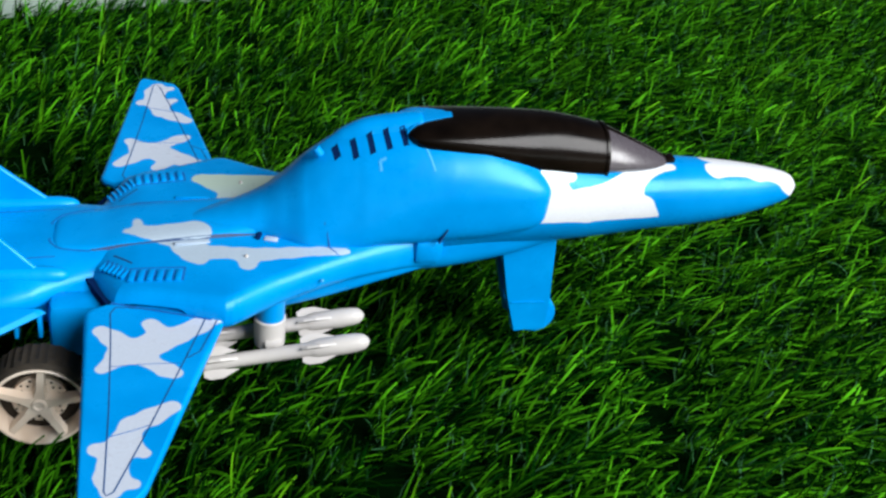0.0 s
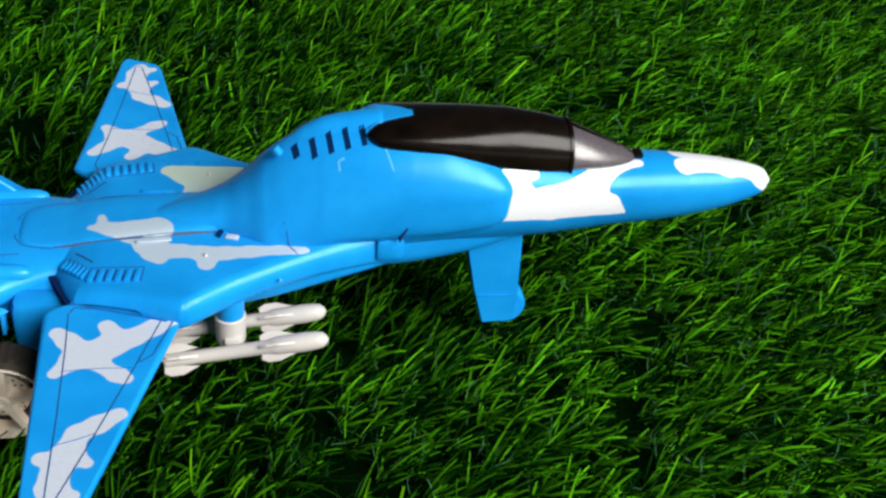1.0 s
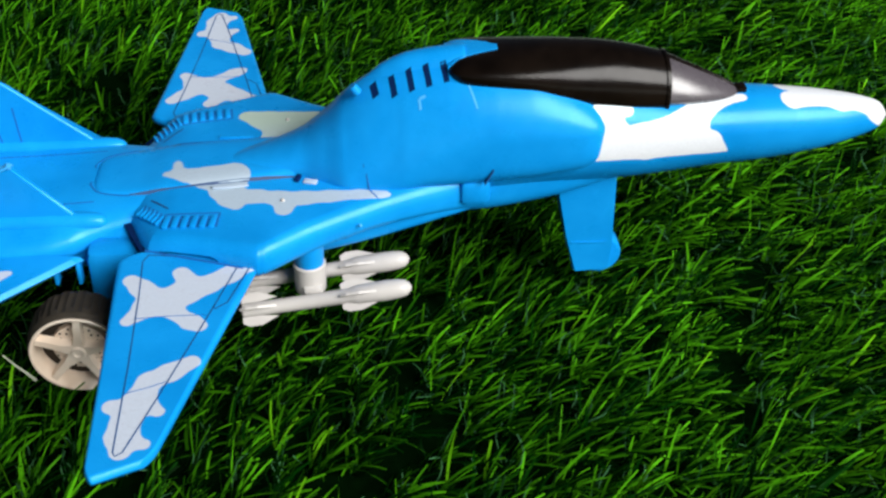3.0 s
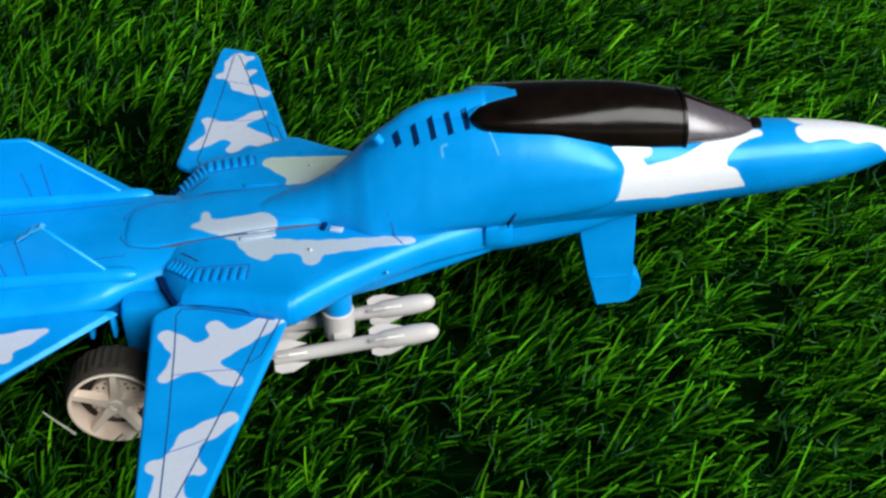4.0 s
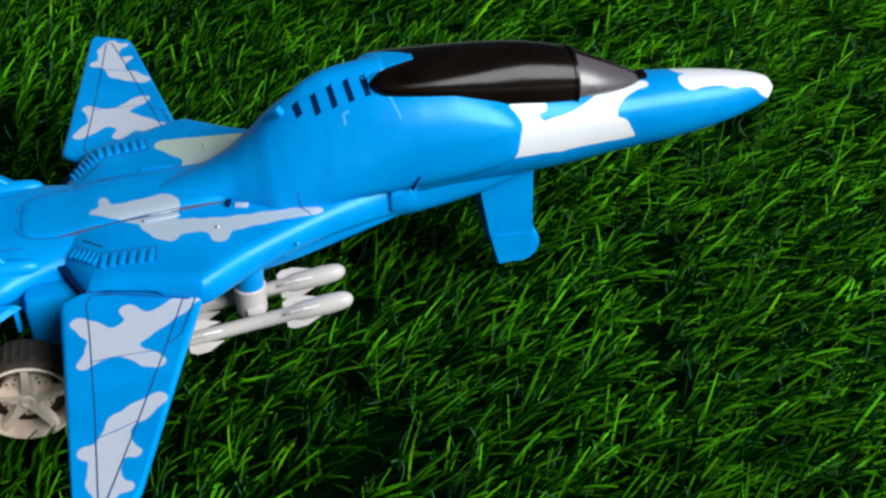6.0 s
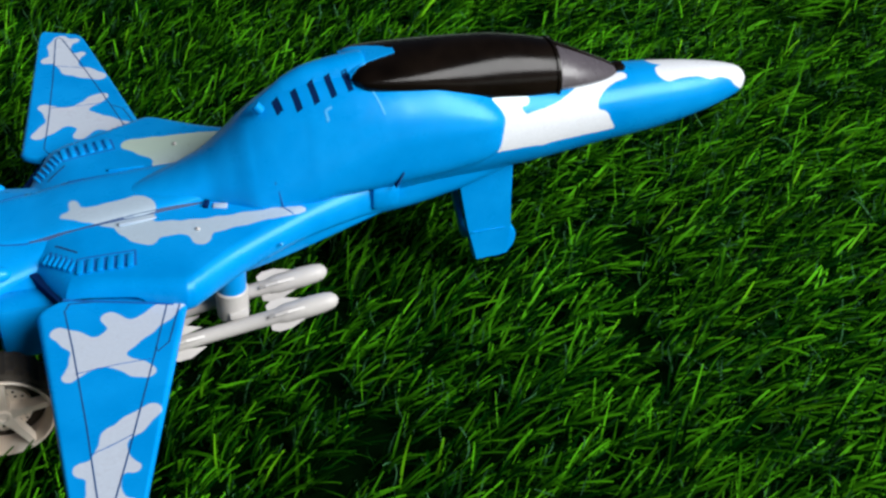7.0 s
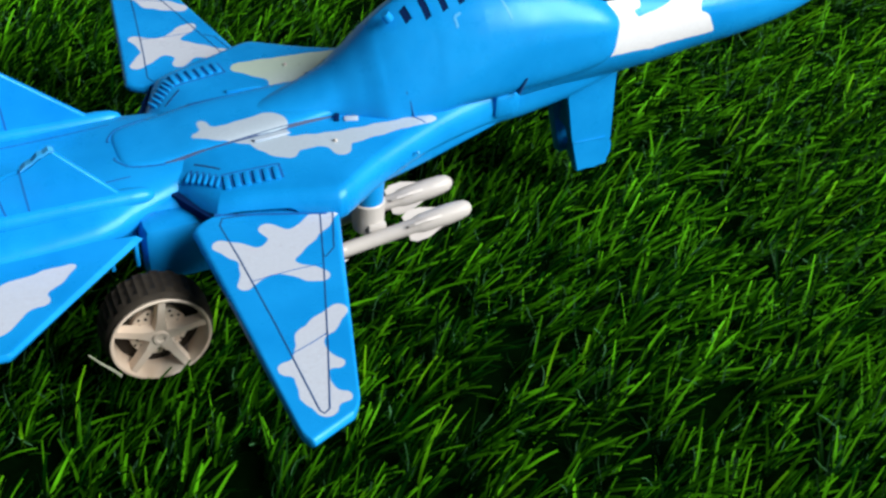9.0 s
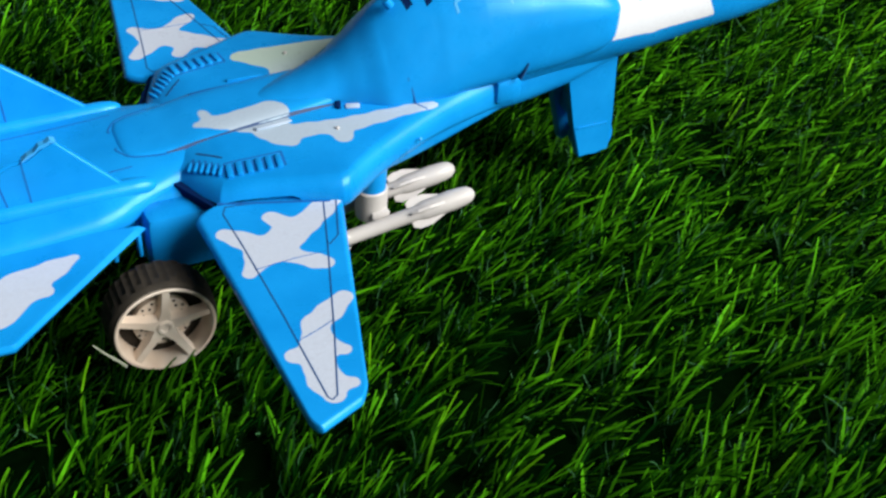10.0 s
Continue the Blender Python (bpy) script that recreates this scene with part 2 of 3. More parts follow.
CAMO_WINGTIP = [
    [(-0.0556, -0.0896, 0.0476, 0.0022), (-0.0610, -0.0935, 0.0476, 0.0029), (-0.0660, -0.0966, 0.0476, 0.0028), (-0.0680, -0.1043, 0.0476, 0.0037), (-0.0703, -0.1115, 0.0476, 0.0033), (-0.0706, -0.1167, 0.0476, 0.0036), (-0.0703, -0.1220, 0.0476, 0.0024)],
    [(-0.0697, -0.1070, 0.0476, 0.0028), (-0.0747, -0.1059, 0.0476, 0.0022)],
    [(-0.0664, -0.1056, 0.0476, 0.0029), (-0.0625, -0.1082, 0.0476, 0.0016)],
    [(-0.0695, -0.1187, 0.0476, 0.0028), (-0.0649, -0.1197, 0.0476, 0.0016)],
]
CAMO_ROOT = [
    [(-0.0520, -0.0172, 0.0544, 0.0027), (-0.0480, -0.0207, 0.0546, 0.0030), (-0.0410, -0.0211, 0.0549, 0.0021), (-0.0341, -0.0227, 0.0552, 0.0021), (-0.0260, -0.0236, 0.0556, 0.0021), (-0.0179, -0.0234, 0.0560, 0.0018), (-0.0086, -0.0232, 0.0564, 0.0014), (0.0001, -0.0237, 0.0568, 0.0012)],
    [(-0.0319, -0.0248, 0.0553, 0.0025), (-0.0321, -0.0289, 0.0553, 0.0019)],
    [(-0.0486, -0.0220, 0.0546, 0.0026), (-0.0471, -0.0255, 0.0546, 0.0013)],
    [(-0.0711, -0.0058, 0.0564, 0.0018), (-0.0633, -0.0082, 0.0574, 0.0027), (-0.0573, -0.0100, 0.0581, 0.0039), (-0.0513, -0.0115, 0.0588, 0.0054)],
    [(-0.0683, 0.0009, 0.0568, 0.0018), (-0.0667, -0.0059, 0.0570, 0.0019)],
]
CAMO_FAR_ROOT = [
    [(-0.0463, 0.0293, 0.0541, 0.0022), (-0.0395, 0.0255, 0.0546, 0.0038), (-0.0330, 0.0205, 0.0553, 0.0050), (-0.0250, 0.0205, 0.0557, 0.0054), (-0.0160, 0.0210, 0.0563, 0.0050)],
    [(-0.0335, 0.0195, 0.0553, 0.0036), (-0.0385, 0.0140, 0.0555, 0.0018)],
    [(-0.0330, 0.0265, 0.0549, 0.0028), (-0.0215, 0.0255, 0.0555, 0.0025)],
]
CAMO_TAIL = [
    [(-0.1159, -0.0413, 0.0414, 0.0016), (-0.1220, -0.0442, 0.0414, 0.0034), (-0.1312, -0.0484, 0.0414, 0.0055), (-0.1398, -0.0561, 0.0414, 0.0066)],
    [(-0.1315, -0.0508, 0.0414, 0.0042), (-0.1257, -0.0530, 0.0414, 0.0022)],
]
CAMO_NOSE = [
    [(0.0645, -0.0181, 0.0633, 0.0005), (0.0733, -0.0175, 0.0678, 0.0036), (0.0834, -0.0164, 0.0685, 0.0046), (0.0972, -0.0146, 0.0693, 0.0050), (0.1053, -0.0137, 0.0663, 0.0031), (0.1114, -0.0125, 0.0622, 0.0005)],
    [(0.0691, -0.0137, 0.0793, 0.0026), (0.0769, -0.0129, 0.0784, 0.0018)],
    [(0.0691, -0.0137, 0.0793, 0.0026), (0.0733, -0.0169, 0.0723, 0.0040)],
    [(0.0834, -0.0164, 0.0685, 0.0046), (0.0973, -0.0138, 0.0721, 0.0054), (0.1017, -0.0097, 0.0762, 0.0035), (0.1100, -0.0055, 0.0779, 0.0021), (0.1165, -0.0042, 0.0772, 0.0014)],
    [(0.0668, -0.0182, 0.0643, 0.0012), (0.0850, -0.0166, 0.0638, 0.0018), (0.1085, -0.0132, 0.0634, 0.0015)],
    [(0.0798, -0.0155, 0.0716, 0.0026), (0.0905, -0.0146, 0.0714, 0.0030)],
    [(0.1334, -0.0040, 0.0759, 0.0034), (0.1417, -0.0018, 0.0754, 0.0036), (0.1500, -0.0018, 0.0746, 0.0042), (0.1580, -0.0014, 0.0730, 0.0036), (0.1640, -0.0012, 0.0706, 0.0040), (0.1672, -0.0008, 0.0690, 0.0034)],
    [(0.1590, -0.0040, 0.0690, 0.0014), (0.1660, -0.0024, 0.0680, 0.0030)],
]
CAMO = CAMO_WING + CAMO_WINGTIP + CAMO_NOSE
ROOT_CAMO = CAMO_ROOT + CAMO_FAR_ROOT

# ---- the toy jet ----
jet = tagged(new("toy_jet"), "blue plastic toy fighter jet with white camouflage on artificial grass", "toy plane")

NOSE = [(-0.010, 0.0100, 0.056, 0.066, 0.046), (0.012, 0.0150, 0.060, 0.076, 0.0455), (0.030, 0.0195, 0.064, 0.084, 0.0450), (0.050, 0.0190, 0.0655, 0.086, 0.0470), (0.068, 0.0180, 0.0665, 0.0850, 0.0480),
        (0.080, 0.0168, 0.067, 0.0825, 0.0484), (0.095, 0.0150, 0.0675, 0.0795, 0.0496), (0.110, 0.0132, 0.0675, 0.0780, 0.0514), (0.125, 0.0119, 0.0672, 0.0773, 0.0527),
        (0.140, 0.0104, 0.0668, 0.0762, 0.0551), (0.152, 0.0084, 0.0666, 0.0748, 0.0580), (0.161, 0.0060, 0.0666, 0.0731, 0.0609), (0.1655, 0.0041, 0.0667, 0.0715, 0.0630), (0.1685, 0.0006, 0.0669, 0.0678, 0.0662)]
xs = np.concatenate([np.linspace(-0.010, 0.16, 190), 0.16 + 0.0085 * np.sin(np.linspace(0, np.pi / 2, 14))[1:]])
fuselage = loft("fuselage", body_rings(NOSE, xs, 2.2), blue_nose, jet, patches=CAMO)

HUMP = [(-0.062, 0.003, 0.051, 0.0528, 0.048), (-0.05, 0.0062, 0.053, 0.0562, 0.046), (-0.0375, 0.0092, 0.055, 0.0602, 0.046), (-0.027, 0.0119, 0.0556, 0.0654, 0.046), (-0.0194, 0.016, 0.0558, 0.0719, 0.047), (-0.0114, 0.0202, 0.056, 0.0807, 0.048),
        (0, 0.0213, 0.0575, 0.0883, 0.05), (0.0075, 0.0217, 0.06, 0.0909, 0.0515), (0.018, 0.0216, 0.0655, 0.092, 0.053), (0.029, 0.0213, 0.0705, 0.092, 0.0539), (0.036, 0.0212, 0.0715, 0.0916, 0.0545), (0.045, 0.021, 0.0715, 0.0912, 0.0552),
        (0.055, 0.0206, 0.072, 0.0882, 0.0565), (0.062, 0.0202, 0.0725, 0.085, 0.0578), (0.067, 0.019, 0.073, 0.0815, 0.0595), (0.0695, 0.017, 0.073, 0.0789, 0.0612), (0.0708, 0.0139, 0.073, 0.0764, 0.064)]
xs = np.linspace(-0.062, 0.0708, 190)
hump = loft("engine_shoulder", body_rings(HUMP, xs, 2.05, 112, low=lambda x: np.interp(x, (-0.03, -0.008, 0.012, 0.026), (5.0, 2.9, 3.1, 5.0)),
                                            high=lambda x: np.interp(x, (-0.03, -0.012, 0.004, 0.020, 0.035), (2.0, 1.45, 1.60, 1.95, 2.05))), blue_worn, jet, patches=CAMO_FAR_ROOT, mirror=False, swell=1.55)


def glove_z(x, y=0.0):
    return 0.0545 + 0.055 * (x + 0.03) - 0.0034 * np.clip((-0.066 - x) / 0.018, 0, 1) ** 1.5


def smooth_loop(pts, per=8):
    """Closed Catmull-Rom curve through points."""
    pts = np.array(pts, float)
    out = []
    for i in range(len(pts)):
        p0, p1, p2, p3 = pts[i - 1], pts[i], pts[(i + 1) % len(pts)], pts[(i + 2) % len(pts)]
        for t in np.linspace(0, 1, per, endpoint=False):
            out.append(0.5 * (2 * p1 + (p2 - p0) * t + (2 * p0 - 5 * p1 + 4 * p2 - p3) * t * t + (3 * p1 - p0 - 3 * p2 + p3) * t**3))
    return np.array(out)


half = [(0.034, 0.0100), (0.0335, 0.0155), (0.031, 0.0178), (0.022, 0.0192), (0.002, 0.0262), (-0.021, 0.0375), (-0.035, 0.0468), (-0.0385, 0.0488), (-0.0425, 0.0487),
        (-0.057, 0.0437), (-0.0715, 0.0392), (-0.0745, 0.0370), (-0.0785, 0.0290), (-0.0815, 0.0225), (-0.086, 0.0200)]
loop = smooth_loop([(x, -y) for x, y in half] + [(x, y) for x, y in half[::-1]], 10)
rings = []
for inset, z in ((0.004, -0.0100), (0.0015, -0.0100), (0.0004, -0.0092), (0.0, -0.0078), (0.0, -0.0048), (0.0004, -0.0028), (0.0013, -0.0014), (0.0027, -0.0004), (0.0042, 0.0)):
    q = loop.copy()
    q[:, 1] = np.sign(q[:, 1]) * np.maximum(np.abs(q[:, 1]) - inset, 0.0)
    q[:, 0] = -0.03 + (q[:, 0] + 0.03) * (1 - inset / 0.07)
    rise = np.where(q[:, 0] < -0.045, np.clip((-0.045 - q[:, 0]) / 0.008, 0, 1), 0) * 0.0062
    deep = 1 + 0.28 * np.clip((q[:, 0] + 0.005) / 0.03, 0, 1)
    rings.append(np.c_[q, glove_z(q[:, 0]) + np.maximum(z * deep, -0.0128 + rise * 1.45)])
top = rings[-1]
for k in np.linspace(1, 0, 56)[1:]:
    q = top.copy()
    q[:, 1] *= k
    q[:, 2] += 0.0012 * (1 - k * k)
    rings.append(q)
glove = loft("wing_root", rings, blue_worn, jet, caps=False, patches=ROOT_CAMO, mirror=False, swell=1.55)

RIDGE = [(-0.0948, 0.0040, 0.0494, 0.0502, 0.047), (-0.0942, 0.0072, 0.0497, 0.0509, 0.047), (-0.0925, 0.0098, 0.05, 0.0513, 0.047), (-0.088, 0.0118, 0.0503, 0.0516, 0.047), (-0.08, 0.0126, 0.0508, 0.0524, 0.047), (-0.07, 0.0131, 0.0522, 0.0541, 0.048), (-0.05, 0.0128, 0.0538, 0.0563, 0.048), (-0.028, 0.0114, 0.0545, 0.0588, 0.048)]
ridge = loft("dorsal_ridge", body_rings(RIDGE, np.linspace(-0.0950, -0.028, 110), 3.6, 80), blue_worn, jet, patches=ROOT_CAMO, mirror=False, swell=1.55)

DECK = [(-0.17, 0.033, 0.04, 0.0468, 0.032), (-0.135, 0.034, 0.0405, 0.0484, 0.033), (-0.108, 0.0325, 0.0414, 0.0496, 0.034), (-0.0995, 0.0302, 0.0422, 0.0502, 0.035), (-0.094, 0.0272, 0.0428, 0.0507, 0.036), (-0.083, 0.0232, 0.0438, 0.0516, 0.037), (-0.072, 0.02, 0.0445, 0.0525, 0.038)]
deck = loft("tail_deck", body_rings(DECK, np.linspace(-0.170, -0.072, 90), 2.7, 80), blue_plain, jet)
LOWER = [(-0.168, 0.022, 0.039, 0.046, 0.030), (-0.130, 0.024, 0.039, 0.047, 0.029), (-0.0885, 0.0260, 0.039, 0.047, 0.0285), (-0.050, 0.030, 0.040, 0.048, 0.0295), (-0.015, 0.026, 0.042, 0.049, 0.0345), (0.020, 0.019, 0.046, 0.050, 0.0415), (0.036, 0.014, 0.047, 0.052, 0.0445)]
loft("lower_body", body_rings(LOWER, np.linspace(-0.168, 0.036, 90), 4.5, 64), blue_plain, jet)


LINES = [[(-0.0729, 0.0407), (-0.0662, 0.0416), (-0.0457, 0.0473)], [(-0.0729, 0.0407), (-0.0744, 0.0439), (-0.0735, 0.0596), (-0.0725, 0.0901), (-0.0721, 0.1221), (-0.0714, 0.1234), (-0.0697, 0.1223), (-0.0632, 0.1031), (-0.0520, 0.0681), (-0.0457, 0.0473)],
         [(-0.0457, 0.0473), (-0.0421, 0.0481), (-0.0476, 0.0644), (-0.0511, 0.0674), (-0.0514, 0.0656)], [(-0.0735, 0.0706), (-0.0624, 0.0698), (-0.0530, 0.0699)], [(-0.0722, 0.1012), (-0.0660, 0.0990), (-0.0610, 0.0968)]]


def wing(sign):
    """One swept wing: a thin plate with rounded edges."""
    te0, te1, le0, le1 = np.array((-0.0825, 0.0385)), np.array((-0.0785, 0.1318)), np.array((-0.0385, 0.0430)), np.array((-0.0625, 0.1250))
    rings = []
    n = 64
    prof = np.linspace(0, 1, n)
    for s in np.concatenate([np.linspace(0, 0.965, 110), 0.965 + 0.035 * np.sin(np.linspace(0, np.pi / 2, 10))[1:]]):
        te, le = te0 + (te1 - te0) * s, le0 + (le1 - le0) * s
        e = max(0.0, (s - 0.93) / 0.07)
        te, le = te + (le - te) * (0.14 * e**2.5), le + (te - le) * (0.16 * e**2.5)
        r0 = max(0.0, 0.06 - s) / 0.06
        te = te + (le - te) * 0.13 * r0**2
        t = 0.0016 * (1 - max(0.0, (s - 0.985) / 0.015) ** 2 * 0.8)
        c = (1 - np.cos(np.pi * prof)) / 2 * 0.35 + prof * 0.65
        edge = np.sqrt(np.clip(1 - np.clip(1 - np.minimum(c, 1 - c) / 0.045, 0, 1) ** 2, 0, 1))
        up = np.c_[te + (le - te) * c[:, None], 0.0460 + t * edge]
        dn = np.c_[te + (le - te) * c[:, None], 0.0460 - t * edge]
        rings.append(np.concatenate([up, dn[::-1][1:-1]]) * (1, sign, 1))
    w = loft("wing", rings, blue, jet, patches=CAMO)
    swing = 0.0 if sign < 0 else 0.09      # the far wing is swung slightly forward on its pivot
    for v in w.data.vertices:
        v.co.x += swing * (abs(v.co.y) - 0.045)
    zt = 0.0460 + 0.0016 + 0.00008
    for k, l in enumerate(LINES):
        ribbon("panel_line", [(x + swing * (y - 0.045), y * sign) for x, y in l], zt, 0.00040 if k < 3 else 0.00022, w, dark_blue if k < 3 else groove_and_shadow)
    return w


wing(-1)
wing(1)

# twin fins on their tubes, the near one broken at the top
for sign in (-1, 1):
    y0 = 0.0222 * sign
    loft("fin_tube", [r + (0, y0, 0.0477) for r in lathe_rings([(-0.170, 0.0028), (-0.12, 0.0031), (-0.095, 0.0031), (-0.0910, 0.0027), (-0.0890, 0.0019), (-0.0881, 0.0010), (-0.0879, 0.0002)], 32)], blue_plain, jet)
    base_f, base_r = (-0.0955, 0.0485), (-0.158, 0.0460)
    if sign < 0:
        outline = [base_f, (-0.1142, 0.0694), (-0.1175, 0.0680), (-0.1225, 0.0644), (-0.1262, 0.0642), (-0.1370, 0.0592), base_r]
    else:
        outline = [base_f, (-0.1248, 0.0732), (-0.1265, 0.0739), (-0.1400, 0.0739), base_r]
    bm = bmesh.new()
    f = bm.faces.new([bm.verts.new((x, y0 - 0.0009, z)) for x, z in outline])
    g = bmesh.ops.extrude_face_region(bm, geom=[f])
    bmesh.ops.translate(bm, vec=(0, 0.0018, 0), verts=[v for v in g["geom"] if isinstance(v, bmesh.types.BMVert)])
    bmesh.ops.bevel(bm, geom=list(bm.edges), offset=0.0008, segments=3, affect="EDGES")
    fin = part("tail_fin", bm, blue_plain, jet, "blue tail fin with a broken, frayed top edge" if sign < 0 else "blue swept tail fin")
    if sign < 0:
        bm = bmesh.new()
        top = [(-0.1136, 0.0690), (-0.1150, 0.0696), (-0.1166, 0.0686), (-0.1182, 0.0683), (-0.1198, 0.0666), (-0.1216, 0.0659), (-0.1232, 0.0646)]
        low = [(-0.1134, 0.0684), (-0.1150, 0.0686), (-0.1166, 0.0677), (-0.1182, 0.0672), (-0.1198, 0.0659), (-0.1216, 0.0651), (-0.1232, 0.0641)]
        for k in range(6):
            for y in (y0 - 0.0011, y0 + 0.0011):
                bm.faces.new([bm.verts.new((x, y, z)) for x, z in (top[k], top[k + 1], low[k + 1], low[k])])
            bm.faces.new([bm.verts.new(q) for q in ((top[k][0], y0 - 0.0011, top[k][1]), (top[k + 1][0], y0 - 0.0011, top[k + 1][1]), (top[k + 1][0], y0 + 0.0011, top[k + 1][1]), (top[k][0], y0 + 0.0011, top[k][1]))])
        part("frayed_edge", bm, worn_or_lit_edge, fin, "whitened broken plastic edge", smooth=False)
    for (xa, za), (xb, zb) in (((-0.1228, 0.0490), (-0.1236, 0.0640)), ((-0.1290, 0.0490), (-0.1310, 0.0610))):
        bm = bmesh.new()
        bmesh.ops.create_cube(bm, size=1.0, matrix=Matrix.Translation(((xa + xb) / 2, y0, (za + zb) / 2)) @ Matrix.Rotation(math.atan2(xb - xa, zb - za), 4, "Y") @ Matrix.Diagonal((0.0005, 0.00195, zb - za, 1)))
        part("rudder_line", bm, groove_and_shadow, fin, smooth=False)


def stabilator(sign):
    a, b = np.array((-0.0945, 0.0338)), np.array((-0.1365, 0.0712))
    rings = []
    for s in np.concatenate([np.linspace(0, 0.96, 40), [0.985, 1.0]]):
        le = a + (b - a) * s
        te = np.array((-0.168 + 0.004 * s, 0.028 + 0.042 * s))
        c = np.linspace(0, 1, 40)
        edge = np.sqrt(np.clip(1 - np.clip(1 - np.minimum(c, 1 - c) / 0.04, 0, 1) ** 2, 0, 1))
        t = 0.0014 * (0.4 if s == 1.0 else 1)
        up = np.c_[te + (le - te) * c[:, None], 0.0412 + t * edge]
        dn = np.c_[te + (le - te) * c[:, None], 0.0412 - t * edge]
        rings.append(np.concatenate([up, dn[::-1][1:-1]]) * (1, sign, 1))
    return loft("tailplane", rings, blue, jet, patches=CAMO_TAIL)


stabilator(-1)
stabilator(1)

SPINE = [(-0.006, 0.002, 0.08, 0.0849, 0.078), (0, 0.0044, 0.082, 0.0897, 0.08), (0.0075, 0.0056, 0.085, 0.093, 0.082), (0.018, 0.0064, 0.087, 0.0948, 0.084), (0.0252, 0.0066, 0.088, 0.0954, 0.084), (0.0258, 0.0064, 0.088, 0.0952, 0.084)]
spine = loft("dorsal_spine", body_rings(SPINE, np.linspace(-0.006, 0.0258, 70), 2.2, 64), blue_plain, jet)
BELLY = [(0.010, 0.0166, 0.0500, 0.0560, 0.0385), (0.032, 0.0164, 0.0510, 0.0562, 0.0400), (0.053, 0.0150, 0.0530, 0.0570, 0.0432), (0.066, 0.0128, 0.0545, 0.0580, 0.0462), (0.080, 0.0090, 0.0550, 0.0580, 0.0496)]
loft("belly", body_rings(BELLY, np.linspace(0.010, 0.080, 60), 3.2, 64), blue_plain, jet)

# canopy: smoked dome with its frame bar and windscreen
CANOPY = [(0.0205, 0.0090, 0.0912, 0.0920, 0.088), (0.0218, 0.0108, 0.0911, 0.0928, 0.086), (0.025, 0.0124, 0.0908, 0.0937, 0.083), (0.032, 0.0132, 0.0900, 0.0944, 0.080), (0.042, 0.0136, 0.0884, 0.0951, 0.078), (0.055, 0.0137, 0.0853, 0.0956, 0.076),
          (0.068, 0.0131, 0.0826, 0.0953, 0.074), (0.080, 0.0122, 0.0808, 0.0936, 0.073), (0.0905, 0.0110, 0.0798, 0.0912, 0.073)]
canopy = loft("canopy", body_rings(CANOPY, np.linspace(0.0205, 0.0905, 90), 2.15, 72), smoke, jet, "glossy smoked brown-black canopy")
SCREEN = [(0.0905, 0.0110, 0.0798, 0.0912, 0.073), (0.100, 0.0090, 0.0790, 0.0868, 0.073), (0.109, 0.0060, 0.0778, 0.0825, 0.073), (0.1150, 0.0028, 0.0772, 0.0792, 0.073), (0.1172, 0.0004, 0.0768, 0.0772, 0.073)]
loft("windscreen", body_rings(SCREEN, np.linspace(0.0908, 0.1172, 50), 1.55, 72), glass_grey, canopy, "grey reflective smoked windscreen")
# blue strip of the spine that tapers over the canopy's rear
rings = []
for x in np.linspace(0.0200, 0.0360, 60):
    w, mid, top, bot = smooth_table(CANOPY, np.array([max(x, 0.0206)]))[0]
    hw = np.interp(x, (0.0200, 0.0215, 0.0235, 0.0265, 0.0310, 0.0380, 0.0440, 0.0470), (0.0078, 0.0066, 0.0050, 0.0038, 0.0026, 0.0010, 0.0004, 0.0002))
    far = np.interp(x, (0.0200, 0.0240, 0.0290, 0.0330, 0.0360), (0.0090, 0.0080, 0.0060, 0.0036, 0.0004))
    y = np.linspace(-hw, max(hw, far), 25)
    z = mid + (top - mid) * np.maximum(1 - np.abs(y / max(w, hw * 1.02, far * 1.02)) ** 2.15, 0) ** (1 / 2.15)
    up = np.c_[np.full(25, x), y, z + 0.00045]
    rings.append(np.concatenate([up, (up - (0, 0, 0.0016))[::-1]]))
loft("spine_strip", rings, blue_plain, spine, sharp=50)
r1, r2 = body_rings(CANOPY, np.array([0.0896, 0.0908]), 2.15, 72)
grow = lambda r, k: np.c_[r[:, 0], r[:, 1] * k, 0.079 + (r[:, 2] - 0.079) * k]
loft("frame_bar", [r1, grow(r1, 1.045), grow(r2, 1.045), r2], smoke, canopy, caps=False)
rings = []
for x in np.linspace(0.0905, 0.1160, 24):
    w, mid, top, bot = smooth_table(SCREEN, np.array([x]))[0]
    k = 0.0016 - 0.0007 * (x - 0.0905) / 0.0255
    rings.append(np.array([(x, -k, top - 0.0022), (x, -k, top - 0.0002), (x, -k * 0.6, top + 0.0003), (x, k * 0.6, top + 0.0003), (x, k, top - 0.0002), (x, k, top - 0.0022)]))
loft("centre_strip", rings, smoke, canopy)
bm = bmesh.new()
box(bm, 0.1168, 0, 0.0785, 0.0035, 0.0045, 0.002, 0.0006)
part("latch", bm, smoke, canopy)

# nose leg and wheel
bm = bmesh.new()
for sy in (-1, 1):
    vs = [bm.verts.new((x, y * sy, z)) for y in (0.0045, 0.0088) for x, z in ((0.0560, 0.052), (0.0772, 0.054), (0.0785, 0.024), (0.0788, 0.0112), (0.0660, 0.0102), (0.0622, 0.026))]
    for i in range(6):
        bm.faces.new((vs[i], vs[(i + 1) % 6], vs[6 + (i + 1) % 6], vs[6 + i]))
    bm.faces.new(vs[:6])
    bm.faces.new(vs[6:])
bmesh.ops.bevel(bm, geom=list(bm.edges), offset=0.0007, segments=2, affect="EDGES")
leg = part("nose_leg", bm, blue_plain, jet)
bm = bmesh.new()
